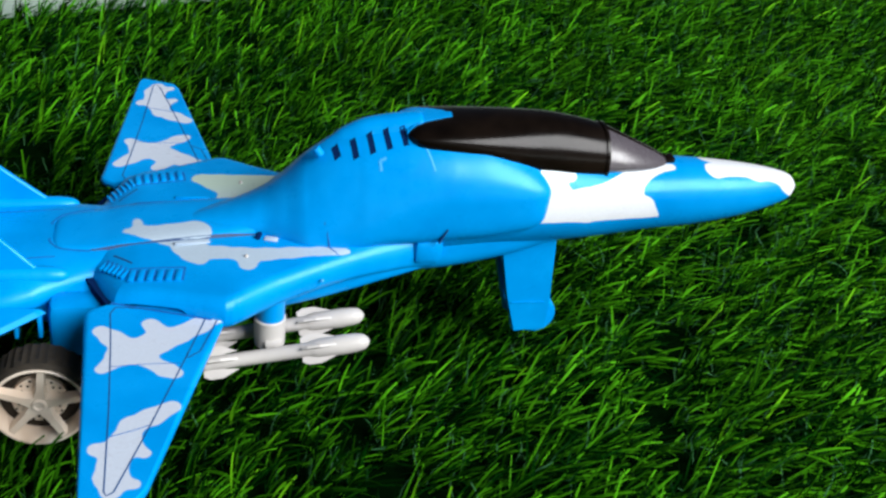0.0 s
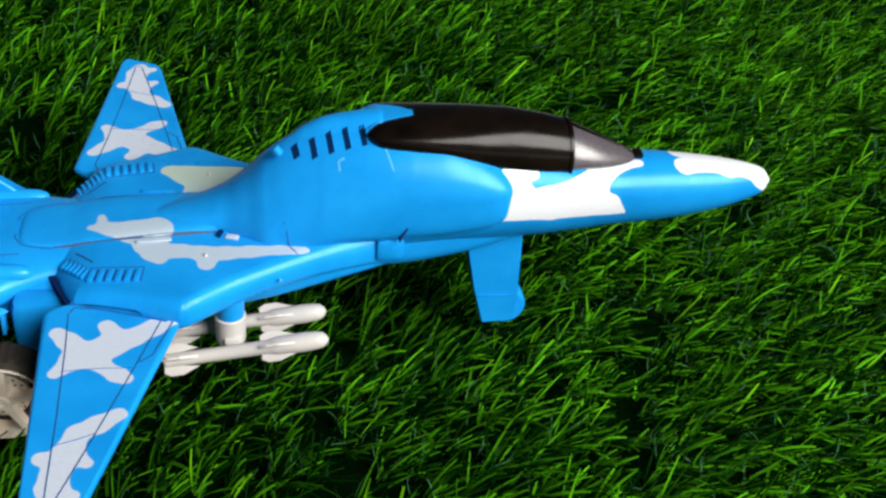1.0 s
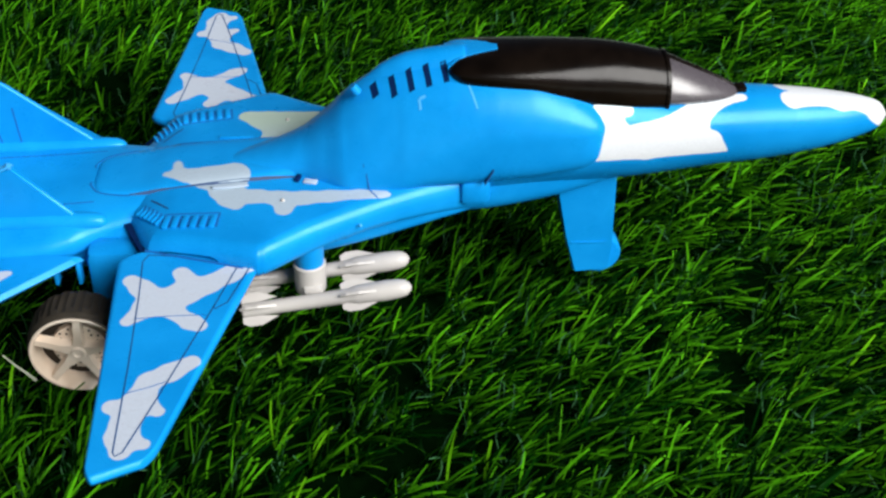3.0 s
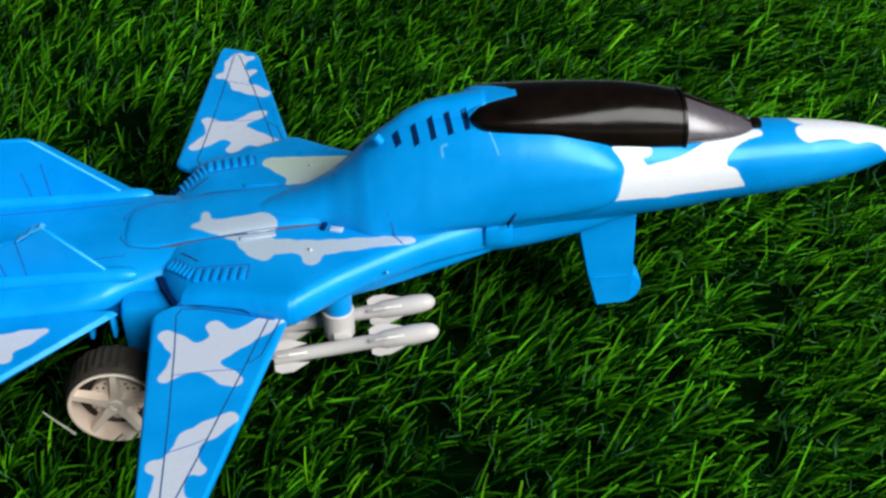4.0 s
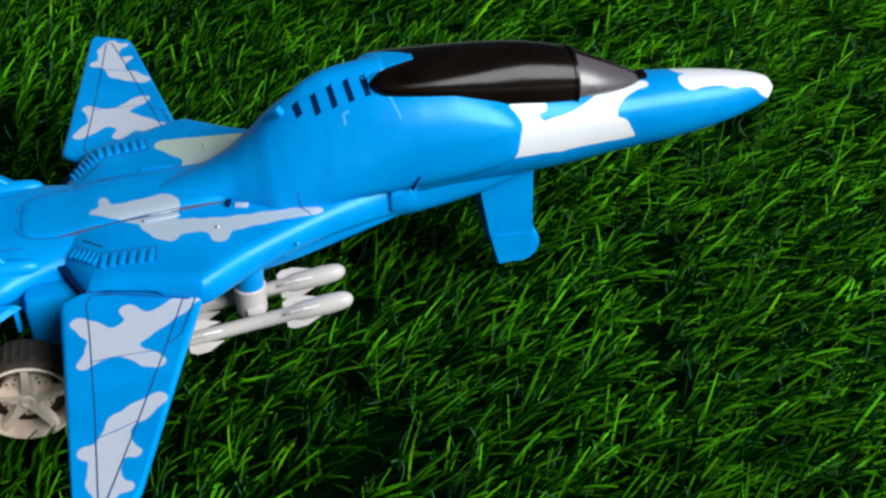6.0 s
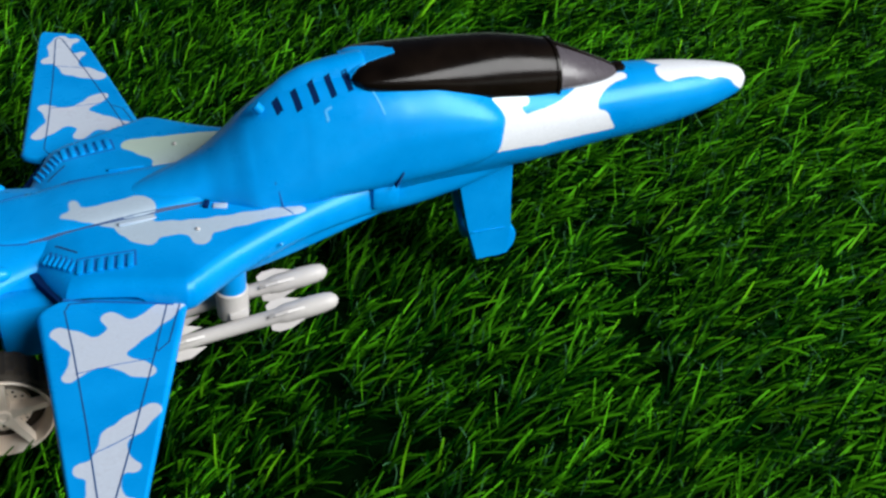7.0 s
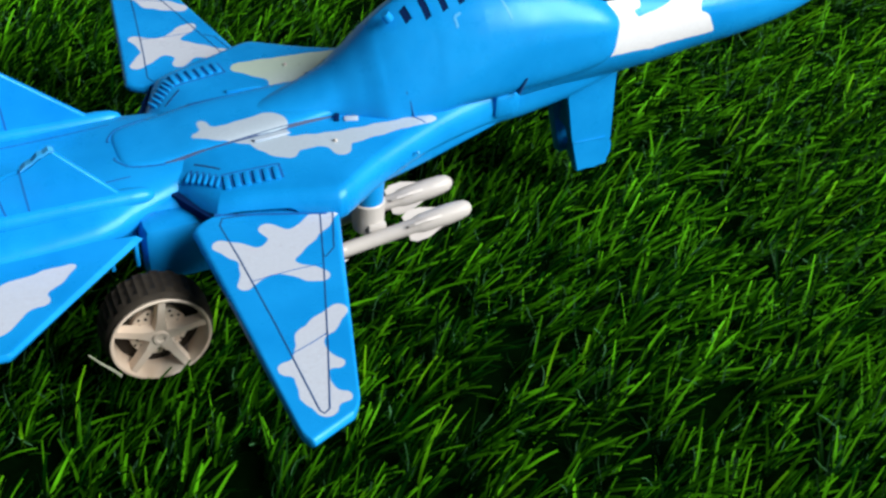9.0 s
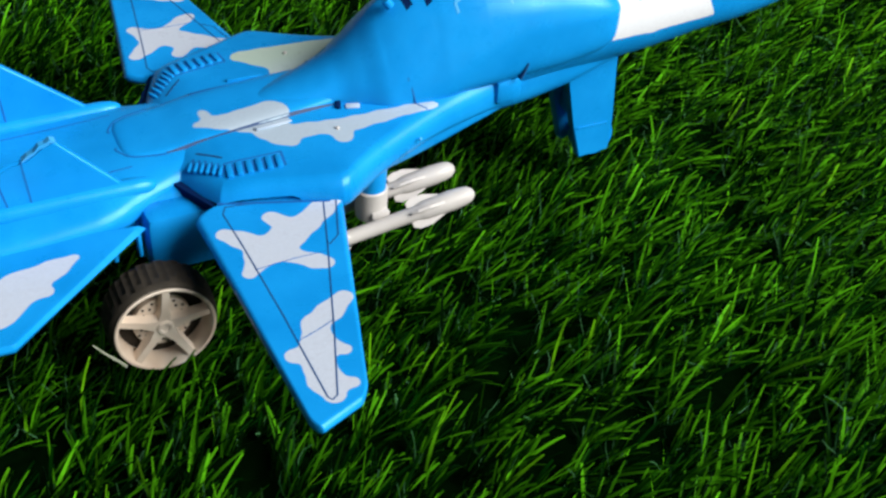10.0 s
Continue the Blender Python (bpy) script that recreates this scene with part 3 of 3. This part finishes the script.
box(bm, 0.0690, 0, 0.038, 0.010, 0.010, 0.026, 0.001)
part("leg_core", bm, blue_plain, leg)
bm = bmesh.new()
box(bm, 0.0702, -0.0088, 0.0235, 0.0125, 0.0006, 0.0005)
part("step_line", bm, blue_plain, leg, smooth=False)
loft("nose_wheel", [r + (0.0758, 0, 0.0140) for r in lathe_rings([(-0.0042, 0.005), (-0.0040, 0.0070), (-0.003, 0.0077), (0.003, 0.0077), (0.0040, 0.0070), (0.0042, 0.005)], 40, "y")], blue_plain, jet)


def wheel(sign, inset=0.0):
    """Rear wheel: treaded tyre, rim barrel, five spokes, brake disc and hub."""
    cx, cz = -0.0963, 0.0206
    a = np.linspace(0, 2 * np.pi, 120, endpoint=False)
    prof = [(0.0415, 0.0140), (0.0417, 0.0156), (0.0425, 0.0166), (0.0440, 0.0170), (0.0456, 0.0171), (0.0472, 0.0171), (0.0490, 0.0171), (0.0508, 0.0170), (0.0526, 0.0167), (0.0538, 0.0161), (0.0542, 0.0155), (0.0535, 0.0150), (0.0440, 0.0146)]
    rings = []
    for k, (y, r) in enumerate(prof):
        cut = np.where((np.arange(120) + (3 if k % 2 else 0)) % 6 < 2, 0.0008, 0.0) if 2 <= k <= 7 else 0.0
        rings.append(np.stack([cx + (r - cut) * np.cos(a), np.full(120, y * sign), cz + (r - cut) * np.sin(a)], 1))
    w = loft("rear_wheel", rings, rubber, jet, "black treaded rubber tyre with a cream five-spoke rim", caps=False, sharp=30)
    prof = [(0.0440, 0.0146), (0.0530, 0.0146), (0.0546, 0.0152), (0.0550, 0.0156), (0.0553, 0.0153), (0.0552, 0.0147), (0.0545, 0.0142), (0.0520, 0.0137), (0.0480, 0.0132), (0.0445, 0.0128)]
    loft("rim", [(r * (1, sign, 1)) + (cx, 0, cz) for r in lathe_rings(prof, 64, "y")], rim_white, w, caps=False)
    loft("well", [(r * (1, sign, 1)) + (cx, 0, cz) for r in lathe_rings([(0.0484, 0.0135), (0.0488, 0.0135)], 48, "y")], hole_shade, w)
    disc = loft("brake_disc", [(r * (1, sign, 1)) + (cx, 0, cz) for r in lathe_rings([(0.0450, 0.0090), (0.0508, 0.0090), (0.0511, 0.0087), (0.0511, 0.003)], 48, "y")], rim_white, w)
    bm = bmesh.new()
    for i in range(30):
        an = 2 * math.pi * i / 30
        rr = 0.0082 if i % 2 else 0.0068
        bmesh.ops.create_cone(bm, cap_ends=True, segments=8, radius1=0.00045, radius2=0.00045, depth=0.0003, matrix=Matrix.Translation((cx + rr * math.cos(an), 0.0511 * sign, cz + rr * math.sin(an))) @ Matrix.Rotation(radians(90), 4, "X"))
    part("disc_holes", bm, hole_shade, disc, smooth=False)
    for i in range(5):
        an = radians(84 + 72 * i)
        bm = bmesh.new()
        vs = []
        for rr, hw, yo, yi in ((0.0018, 0.0030, 0.0538, 0.0508), (0.0062, 0.0017, 0.0542, 0.0510), (0.0142, 0.0015, 0.0547, 0.0520)):
            for w2, y in ((-hw, yi), (-hw * 0.72, yo), (hw * 0.72, yo), (hw, yi)):
                vs.append(bm.verts.new((cx + rr * math.cos(an) - w2 * math.sin(an), y * sign, cz + rr * math.sin(an) + w2 * math.cos(an))))
        for k in range(2):
            for j in range(4):
                bm.faces.new((vs[4 * k + j], vs[4 * k + (j + 1) % 4], vs[4 * k + 4 + (j + 1) % 4], vs[4 * k + 4 + j]))
        bm.faces.new(vs[:4])
        bm.faces.new(vs[8:])
        part("spoke", bm, rim_white, w, sharp=60)
    loft("hub_cap", [(r * (1, sign, 1)) + (cx, 0, cz) for r in lathe_rings([(0.050, 0.0026), (0.0540, 0.0026), (0.0546, 0.0022), (0.0546, 0.0014), (0.0541, 0.0012), (0.0541, 0.0001)], 24, "y")], rim_white, w)
    for ob in [w, *w.children_recursive]:
        for v in ob.data.vertices:
            v.co.x, v.co.z = cx + (v.co.x - cx) * 0.935, cz + (v.co.z - cz) * 0.935
    w.location.y -= inset * sign


wheel(-1)
wheel(1, 0.017)

# wheel bay: side housing and struts
bm = bmesh.new()
box(bm, -0.0765, -0.0285, 0.0335, 0.0360, 0.0120, 0.0205, 0.0035)
part("wheel_housing", bm, blue_plain, jet)
for x in (-0.1040, -0.0968):
    bm = bmesh.new()
    box(bm, x, -0.0325, 0.0360, 0.0012, 0.0040, 0.0080, 0.0003)
    part("bay_strut", bm, blue_plain, jet)


def missile(y):
    ax = Matrix.Translation((0.0072, y, 0.0318)) @ Matrix.Rotation(radians(-8.2), 4, "Y")
    prof = [(-0.0545, 0.0018), (-0.0540, 0.0023), (-0.0200, 0.0024), (-0.0190, 0.0027), (-0.0170, 0.0031), (-0.0080, 0.0033), (-0.0040, 0.0030), (-0.0018, 0.0025), (-0.0005, 0.0014), (0.0, 0.0002)]
    ms = loft("missile", lathe_rings(prof, 28, "x", ax), white, jet, "pale grey-white toy missile")
    for x0, x1, h in ((-0.0225, -0.0105, 0.0050), (-0.0545, -0.0430, 0.0053)):
        for k in range(4):
            bm = bmesh.new()
            pts = [(x0, 0.0015), (x0, h * 0.80), (x0 + 0.002, h), (x0 + 0.006, h), (x1, 0.0030)]
            f = [bm.verts.new((x, -0.0004, r)) for x, r in pts]
            g = [bm.verts.new((x, 0.0004, r)) for x, r in pts]
            bm.faces.new(f)
            bm.faces.new(g)
            for i in range(5):
                bm.faces.new((f[i], f[(i + 1) % 5], g[(i + 1) % 5], g[i]))
            bmesh.ops.transform(bm, matrix=ax @ Matrix.Rotation(radians(45 + 90 * k), 4, "X"), verts=bm.verts)
            part("missile_fin", bm, white, ms, smooth=False)


missile(-0.0405)
missile(-0.0257)
loft("pylon", [r + (-0.0250, -0.0332, 0) for r in lathe_rings([(0.0370, 0.0046), (0.0480, 0.0050)], 32, "z")], blue_plain, jet)
loft("pylon_foot", [r + (-0.0250, -0.0332, 0) for r in lathe_rings([(0.0268, 0.0046), (0.0272, 0.0050), (0.0372, 0.0052), (0.0376, 0.0048)], 32, "z")], white, jet, "white lower pylon sleeve")
bm = bmesh.new()
box(bm, -0.0240, -0.0332, 0.0300, 0.006, 0.012, 0.0024, 0.0006)
part("missile_rack", bm, white, jet)

# surface details: slots, seams, louvres
SKINS = []
for skin in (fuselage, hump, glove, ridge, spine, deck):
    SKINS.append(BVHTree.FromPolygons([v.co[:] for v in skin.data.vertices], [q.vertices[:] for q in skin.data.polygons]))


def drop(x, y, lift=0.00012):
    """Height of the jet's upper skin over x, y."""
    hits = [b.ray_cast(Vector((x, y, 0.2)), Vector((0, 0, -1)))[0] for b in SKINS]
    return max([h.z for h in hits if h is not None] or [0.05]) + lift


def run(a, b, n=10, bend=0.0):
    t = np.linspace(0, 1, n)
    a, b = np.array(a), np.array(b)
    d = (b - a) / np.linalg.norm(b - a)
    return a + (b - a) * t[:, None] + np.array((-d[1], d[0])) * (bend * np.sin(np.pi * t))[:, None]


for sign in (-1, 1):
    for x, y0, y1, w in ((0.0186, 0.0048, 0.0106, 0.0018), (0.0132, 0.0047, 0.0108, 0.0019), (0.0078, 0.0046, 0.0106, 0.0019), (0.0024, 0.0046, 0.0102, 0.0019), (-0.0034, 0.0042, 0.0082, 0.0021)):
        if sign < 0:
            ribbon("air_slot", run((x, y0 * sign), (x + 0.0010, y1 * sign)), 0, w, hump, slot_shade, lambda x, y: drop(x, y, 0.00010))
            ribbon("slot_lip", run((x + w * 0.62, y0 * sign), (x + w * 0.62 + 0.0010, y1 * sign)), 0, 0.0006, hump, blue_plain, lambda x, y: drop(x, y, 0.00035))
    ribbon("hatch_line", run((-0.0048, 0.0068 * sign), (-0.0026, 0.0112 * sign), 6) + run((-0.0022, 0.0119 * sign), (0.0002, 0.0144 * sign), 6), 0, 0.0004, hump, groove_and_shadow, drop)
    ribbon("seam_step", run((0.0256, 0.0110 * sign), (0.0286, 0.0176 * sign), 12), 0, 0.0006, hump, worn_or_lit_edge, drop)
    bm = bmesh.new()
    bmesh.ops.create_cone(bm, cap_ends=True, segments=20, radius1=0.0016, radius2=0.0014, depth=0.003, matrix=Matrix.Translation((-0.0090, 0.0060 * sign, 0.0840)) @ Matrix.Rotation(radians(-35), 4, "Y"))
    if sign < 0:
        part("pin", bm, blue_plain, hump)
    else:
        bm.free()
    ribbon("hatch_catch", run((0.0108, 0.0128 * sign), (0.0112, 0.0150 * sign), 8), 0, 0.0008, hump, worn_or_lit_edge, drop)
    ribbon("hatch_catch", run((0.0108, 0.0128 * sign), (0.0128, 0.0127 * sign), 6), 0, 0.0006, hump, worn_or_lit_edge, drop)
    ribbon("deck_seam", run((-0.1640, 0.0152 * sign), (-0.0930, 0.0150 * sign), 16), 0, 0.0004, deck, groove_and_shadow, drop)
    ribbon("deck_seam", run((-0.1640, 0.0244 * sign), (-0.0960, 0.0240 * sign), 16), 0, 0.0004, deck, groove_and_shadow, drop)
    ribbon("ridge_seam", smooth_loop([(-0.0820, 0.0128 * sign), (-0.0890, 0.0119 * sign), (-0.0932, 0.0096 * sign), (-0.0950, 0.0046 * sign)], 8)[:25], 0, 0.0005, deck, groove_and_shadow, drop)
    ribbon("ridge_seam", run((-0.0820, 0.0128 * sign), (-0.0680, 0.0131 * sign)), 0, 0.0006, glove, seam_mat, drop)
    ribbon("ridge_seam", run((-0.0680, 0.0131 * sign), (-0.0290, 0.0118 * sign)), 0, 0.0006 if sign < 0 else 0.0014, glove, seam_mat if sign < 0 else groove_and_shadow, drop)
    bm = bmesh.new()
    box(bm, -0.0240, 0.0152 * sign, drop(-0.0240, 0.0152 * sign), 0.0044, 0.0024, 0.0008, 0.0003, Matrix.Rotation(radians(16 * sign), 4, "Z"))
    part("catch_block", bm, worn_white, glove)
    bm = bmesh.new()
    box(bm, -0.0280, 0.0134 * sign, drop(-0.0280, 0.0134 * sign), 0.0015, 0.0034, 0.0020, 0.0003, Matrix.Rotation(radians(20 * sign), 4, "Z"))
    part("notch", bm, slot_shade, glove)
    bm = bmesh.new()
    box(bm, -0.0495, 0.0150 * sign, drop(-0.0495, 0.0150 * sign), 0.0115, 0.0012, 0.0008, 0.0002, Matrix.Rotation(radians(-3 * sign), 4, "Z"))
    part("raised_bar", bm, worn_white if sign < 0 else blue_plain, glove)
    bm = bmesh.new()
    bmesh.ops.create_uvsphere(bm, u_segments=12, v_segments=8, radius=0.0007, matrix=Matrix.Translation((-0.0325, 0.0245 * sign, drop(-0.0325, 0.0245 * sign))))
    part("rivet", bm, white, glove)
    bm = bmesh.new()
    bmesh.ops.create_uvsphere(bm, u_segments=12, v_segments=8, radius=0.0006, matrix=Matrix.Translation((-0.0085, 0.0325 * sign, 0.0505)))
    part("rivet", bm, worn_or_lit_edge, glove)
    bm = bmesh.new()
    box(bm, 0.0328, 0.0203 * sign, 0.0598, 0.0005, 0.0026, 0.0060, 0.0, Matrix.Rotation(radians(25), 4, "Y"))
    part("side_groove", bm, dark_blue, hump, smooth=False)
    bm = bmesh.new()
    box(bm, 0.0288, 0.0174 * sign, 0.0522, 0.0100, 0.0046, 0.0088, 0.0018, Matrix.Rotation(radians(-6 * sign), 4, "Z"))
    part("root_nub", bm, blue_plain, glove)
    # louvres beside the wing hinge
    shift = 0.0018 if sign < 0 else 0.0017
    ribbon("louvre_line", run((-0.0745, (0.0157 + shift) * sign), (-0.0684, (0.0222 + shift) * sign)), 0, 0.0006, glove, z_of=drop)
    ribbon("louvre_line", run((-0.0690, (0.0252 + shift) * sign), (-0.0518, (0.0266 + shift) * sign)), 0, 0.0005, glove, groove_and_shadow, drop)
    ribbon("louvre_line", run((-0.0518, (0.0266 + shift) * sign), (-0.0525, (0.0335 + shift) * sign)), 0, 0.0005, glove, groove_and_shadow, drop)
    for k in range(12):
        if k < 6:
            x, y, an, size = -0.0775 + 0.0014 * k, 0.0196 + 0.0016 * k, radians(115), (0.0050, 0.0011)
        else:
            x, y, an, size = -0.0683 + 0.0029 * (k - 6), 0.0292 + 0.0003 * (k - 6), radians(98), (0.0060, 0.0019)
        y = (y + shift) * sign
        ca, sa = math.cos(an), math.sin(an) * sign
        bm = bmesh.new()
        box(bm, x, y, drop(x, y), size[0], size[1], 0.0012, 0.0004, Matrix.Rotation(math.atan2(sa, ca), 4, "Z"))
        part("louvre", bm, blue_plain, glove)
        h = size[0] * 0.46
        gx = x + size[1] * 0.62
        ribbon("louvre_gap", run((gx - h * ca, y - h * sa), (gx + h * ca, y + h * sa), 4), 0, 0.0007, glove, groove_and_shadow, drop)
    # wing hinge slot under the root's edge: a dark block paints its shade
    bm = bmesh.new()
    box(bm, -0.0774, 0.0302 * sign, 0.0452, 0.0210, 0.0038, 0.0028, 0.0, Matrix.Rotation(radians(64 * sign), 4, "Z"))
    part("hinge_slot", bm, slot_shade, glove, smooth=False)
    ribbon("hinge_gap", [(x, (y + 0.0003) * sign) for x, y in ((-0.0745, 0.0380), (-0.0680, 0.0404), (-0.0570, 0.0439), (-0.0440, 0.0482))], 0.04770, 0.0009, glove, groove_and_shadow)

# ---- ground ----
GROUND = -0.0135
bm = bmesh.new()
bmesh.ops.create_grid(bm, x_segments=8, y_segments=8, size=40.0)
bmesh.ops.translate(bm, vec=(0, 0, GROUND - 0.004), verts=bm.verts)
floor = part("floor", bm, floor_mat, None, smooth=False)
tagged(floor, "pale grey-green smooth floor beyond the turf", "floor", kind="structure")


def turf_edge(x):
    return 0.397 + 0.31 * x


bm = bmesh.new()
vs = [bm.verts.new(q) for z in (GROUND - 0.004, GROUND) for q in ((-0.60, -0.55, z), (0.88, -0.55, z), (0.88, turf_edge(0.88), z), (-0.60, turf_edge(-0.60), z))]
bm.faces.new(vs[:4])
bm.faces.new(vs[4:])
for i in range(4):
    bm.faces.new((vs[i], vs[(i + 1) % 4], vs[4 + (i + 1) % 4], vs[4 + i]))
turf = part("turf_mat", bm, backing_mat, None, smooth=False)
tagged(turf, "dark green backing mat of artificial turf", "turf mat", kind="structure")


def blades(name, count, area, length, width, lean, spread, seg, mat, label, upright=0.06, curl=0.0, seed=3, hole=None):
    """Many single blades, bent over towards +x, in one mesh."""
    rng = np.random.default_rng(seed)
    x0, x1, y0, y1 = area
    root = np.c_[rng.uniform(x0, x1, count), rng.uniform(y0, y1, count)]
    root = root[root[:, 1] < turf_edge(root[:, 0])]
    if hole:
        root = root[(root[:, 0] < hole[0]) | (root[:, 0] > hole[1]) | (root[:, 1] < hole[2]) | (root[:, 1] > hole[3])]
    # roots sit in tufts on a loose grid
    cell = 0.0125
    jit = rng.normal(0, 0.0018, root.shape)
    root = np.round(root / cell) * cell + rng.normal(0, 0.0016, root.shape) * 0.3 + jit
    # bare spots where tufts are missing
    key = np.round(root / cell).astype(np.int64)
    gap = (key[:, 0] * 73856093 ^ key[:, 1] * 19349663) % 1000 / 1000.0
    patch = 0.5 + 0.5 * np.sin(root[:, 0] * 61 + 1.7 * np.sin(root[:, 1] * 47)) * np.sin(root[:, 1] * 53 + 1.3 * np.sin(root[:, 0] * 71))
    root = root[gap > (0.03 + 0.14 * patch) * (1 - 0.5 * np.clip((root[:, 0] - 0.05) / 0.2, 0, 1))]
    n = len(root)
    sway = 0.35 * np.sin(root[:, 0] * 31 + 2.1 * np.sin(root[:, 1] * 17)) + 0.3 * np.sin(root[:, 1] * 43 + root[:, 0] * 12)
    key = np.round(root / cell).astype(np.int64)
    wild = (key[:, 0] * 15485863 + key[:, 1] * 32452843) % 1009 / 504.0 - 1.0
    az = radians(-14) + 0.42 * sway + 0.34 * wild + rng.normal(0, spread, n)
    L = rng.uniform(*length, n)
    tuft = np.round(root / cell).astype(np.int64)
    L *= 0.62 + 0.5 * ((tuft[:, 0] * 7919 + tuft[:, 1] * 104729) % 97 / 96.0) ** 0.7
    L *= 1 + 0.12 * np.sin(root[:, 0] * 95 + 2 * np.sin(root[:, 1] * 60)) * np.sin(root[:, 1] * 80)
    th0 = rng.uniform(lean[0], lean[1], n)
    # the pile lies flatter towards the front of the mat and stands steeper beside the tail
    flat = np.clip((root[:, 0] - 0.06) / 0.10, 0, 1) * np.clip((root[:, 1] + 0.22) / 0.10, 0, 1)
    th0 += 0.42 * flat - 0.12 - 0.22 * np.clip((0.01 - root[:, 0]) / 0.06, 0, 1) * np.clip((-0.02 - root[:, 1]) / 0.04, 0, 1)
    th1 = np.minimum(th0 + rng.uniform(lean[2], lean[3], n), 1.62)
    up = rng.random(n) < upright
    th0[up], th1[up] = rng.uniform(0.05, 0.35, up.sum()), rng.uniform(0.15, 0.6, up.sum())
    az[up] += rng.normal(0, 1.0, up.sum())
    W = rng.uniform(*width, n)
    tw = rng.normal(0, 0.55, n)
    p = np.c_[root, np.full(n, GROUND)]
    V = np.empty((n, seg + 1, 2, 3))
    for k in range(seg + 1):
        s = k / seg
        th = th0 + (th1 - th0) * s
        a = az + curl * np.sin(3.1 * s + tw * 5)
        d = np.c_[np.sin(th) * np.cos(a), np.sin(th) * np.sin(a), np.cos(th)]
        ang = tw * (0.5 + s)
        side = np.c_[-np.sin(a) * np.cos(ang) + np.cos(th) * np.cos(a) * np.sin(ang), np.cos(a) * np.cos(ang) + np.cos(th) * np.sin(a) * np.sin(ang), -np.sin(th) * np.sin(ang)]
        w = (W * (0.8 + 0.2 * min(1.0, s * 2.5)) * (1.0 - 0.45 * max(0.0, s - 0.45) / 0.55) / 2)[:, None]
        V[:, k, 0], V[:, k, 1] = p - side * w, p + side * w
        p = p + d * (L / seg)[:, None]
    me = bpy.data.meshes.new(name)
    base = np.arange(n)[:, None] * (2 * (seg + 1))
    quad = np.concatenate([base + np.array((2 * k, 2 * k + 1, 2 * k + 3, 2 * k + 2)) for k in range(seg)], 1).reshape(-1)
    me.vertices.add(n * (seg + 1) * 2)
    me.vertices.foreach_set("co", V.reshape(-1))
    me.loops.add(len(quad))
    me.loops.foreach_set("vertex_index", quad.astype(np.int32))
    me.polygons.add(len(quad) // 4)
    me.polygons.foreach_set("loop_start", np.arange(0, len(quad), 4, dtype=np.int32))
    me.update()
    me.validate()
    me.materials.append(mat)
    me.shade_smooth()
    return tagged(new(name, me), label, "grass", kind="stuff")


AREA = (-0.32, 0.56, -0.24, 0.56)
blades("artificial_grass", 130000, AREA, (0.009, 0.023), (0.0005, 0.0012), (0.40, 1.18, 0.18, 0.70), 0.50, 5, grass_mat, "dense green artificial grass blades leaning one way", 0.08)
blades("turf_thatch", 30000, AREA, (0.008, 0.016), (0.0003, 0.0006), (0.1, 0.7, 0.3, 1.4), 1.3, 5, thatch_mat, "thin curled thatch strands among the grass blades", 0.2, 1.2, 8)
blades("stray_blades", 3500, AREA, (0.013, 0.026), (0.0007, 0.0012), (0.15, 0.85, 0.05, 0.40), 0.55, 5, stray_mat, "scattered upright yellow-green blades of artificial grass", 0.0, 0.0, 21)
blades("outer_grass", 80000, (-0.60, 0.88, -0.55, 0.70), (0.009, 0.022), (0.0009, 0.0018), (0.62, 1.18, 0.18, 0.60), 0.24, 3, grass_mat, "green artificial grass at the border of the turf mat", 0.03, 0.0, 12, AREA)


def loose_blade(name, pts, width, mat, label):
    """One bent blade through points, flat and slightly folded."""
    pts = [Vector(q) for q in pts]
    bm = bmesh.new()
    rows = []
    for i, q in enumerate(pts):
        d = (pts[min(i + 1, len(pts) - 1)] - pts[max(i - 1, 0)]).normalized()
        side = d.cross(Vector((0.2, -0.7, 0.6))).normalized() * width * (1 - 0.55 * i / (len(pts) - 1)) / 2
        rows.append([bm.verts.new(q - side), bm.verts.new(q + Vector((0, -0.0001, 0.0001))), bm.verts.new(q + side)])
    for a, b in zip(rows[:-1], rows[1:]):
        for k in range(2):
            bm.faces.new((a[k], a[k + 1], b[k + 1], b[k]))
    ob = part(name, bm, mat, None)
    return tagged(ob, label, "grass", kind="stuff")


m, nodes, links, p = material("dry_blade")
links.new(ramp(nodes, links, noise_node(nodes, links, 300.0).outputs["Fac"], [(0.3, (0.20, 0.23, 0.15)), (0.7, (0.34, 0.37, 0.28))]).outputs[0], p.inputs["Base Color"])
p.inputs["Roughness"].default_value = 0.5
loose_blade("dry_blade", [(-0.1090, -0.0592, 0.0146), (-0.1112, -0.0592, 0.0177), (-0.1142, -0.0592, 0.0214), (-0.1170, -0.0592, 0.0254)], 0.0009, m, "pale dry grass blade leaning against the rear wheel")
for k, (x, lean, h) in enumerate(((-0.1040, 0.0075, 0.012), (-0.1000, 0.0085, 0.011), (-0.0965, 0.0060, 0.013), (-0.0930, 0.0070, 0.010), (-0.1065, 0.0040, 0.010))):
    loose_blade("wheel_blade", [(x, -0.0585, -0.006), (x + 0.3 * lean, -0.0588, h * 0.3), (x + 0.7 * lean, -0.0584, h * 0.75), (x + lean * 1.2, -0.0578, h)], 0.0011, grass_mat, "dark green grass blade standing before the rear wheel")
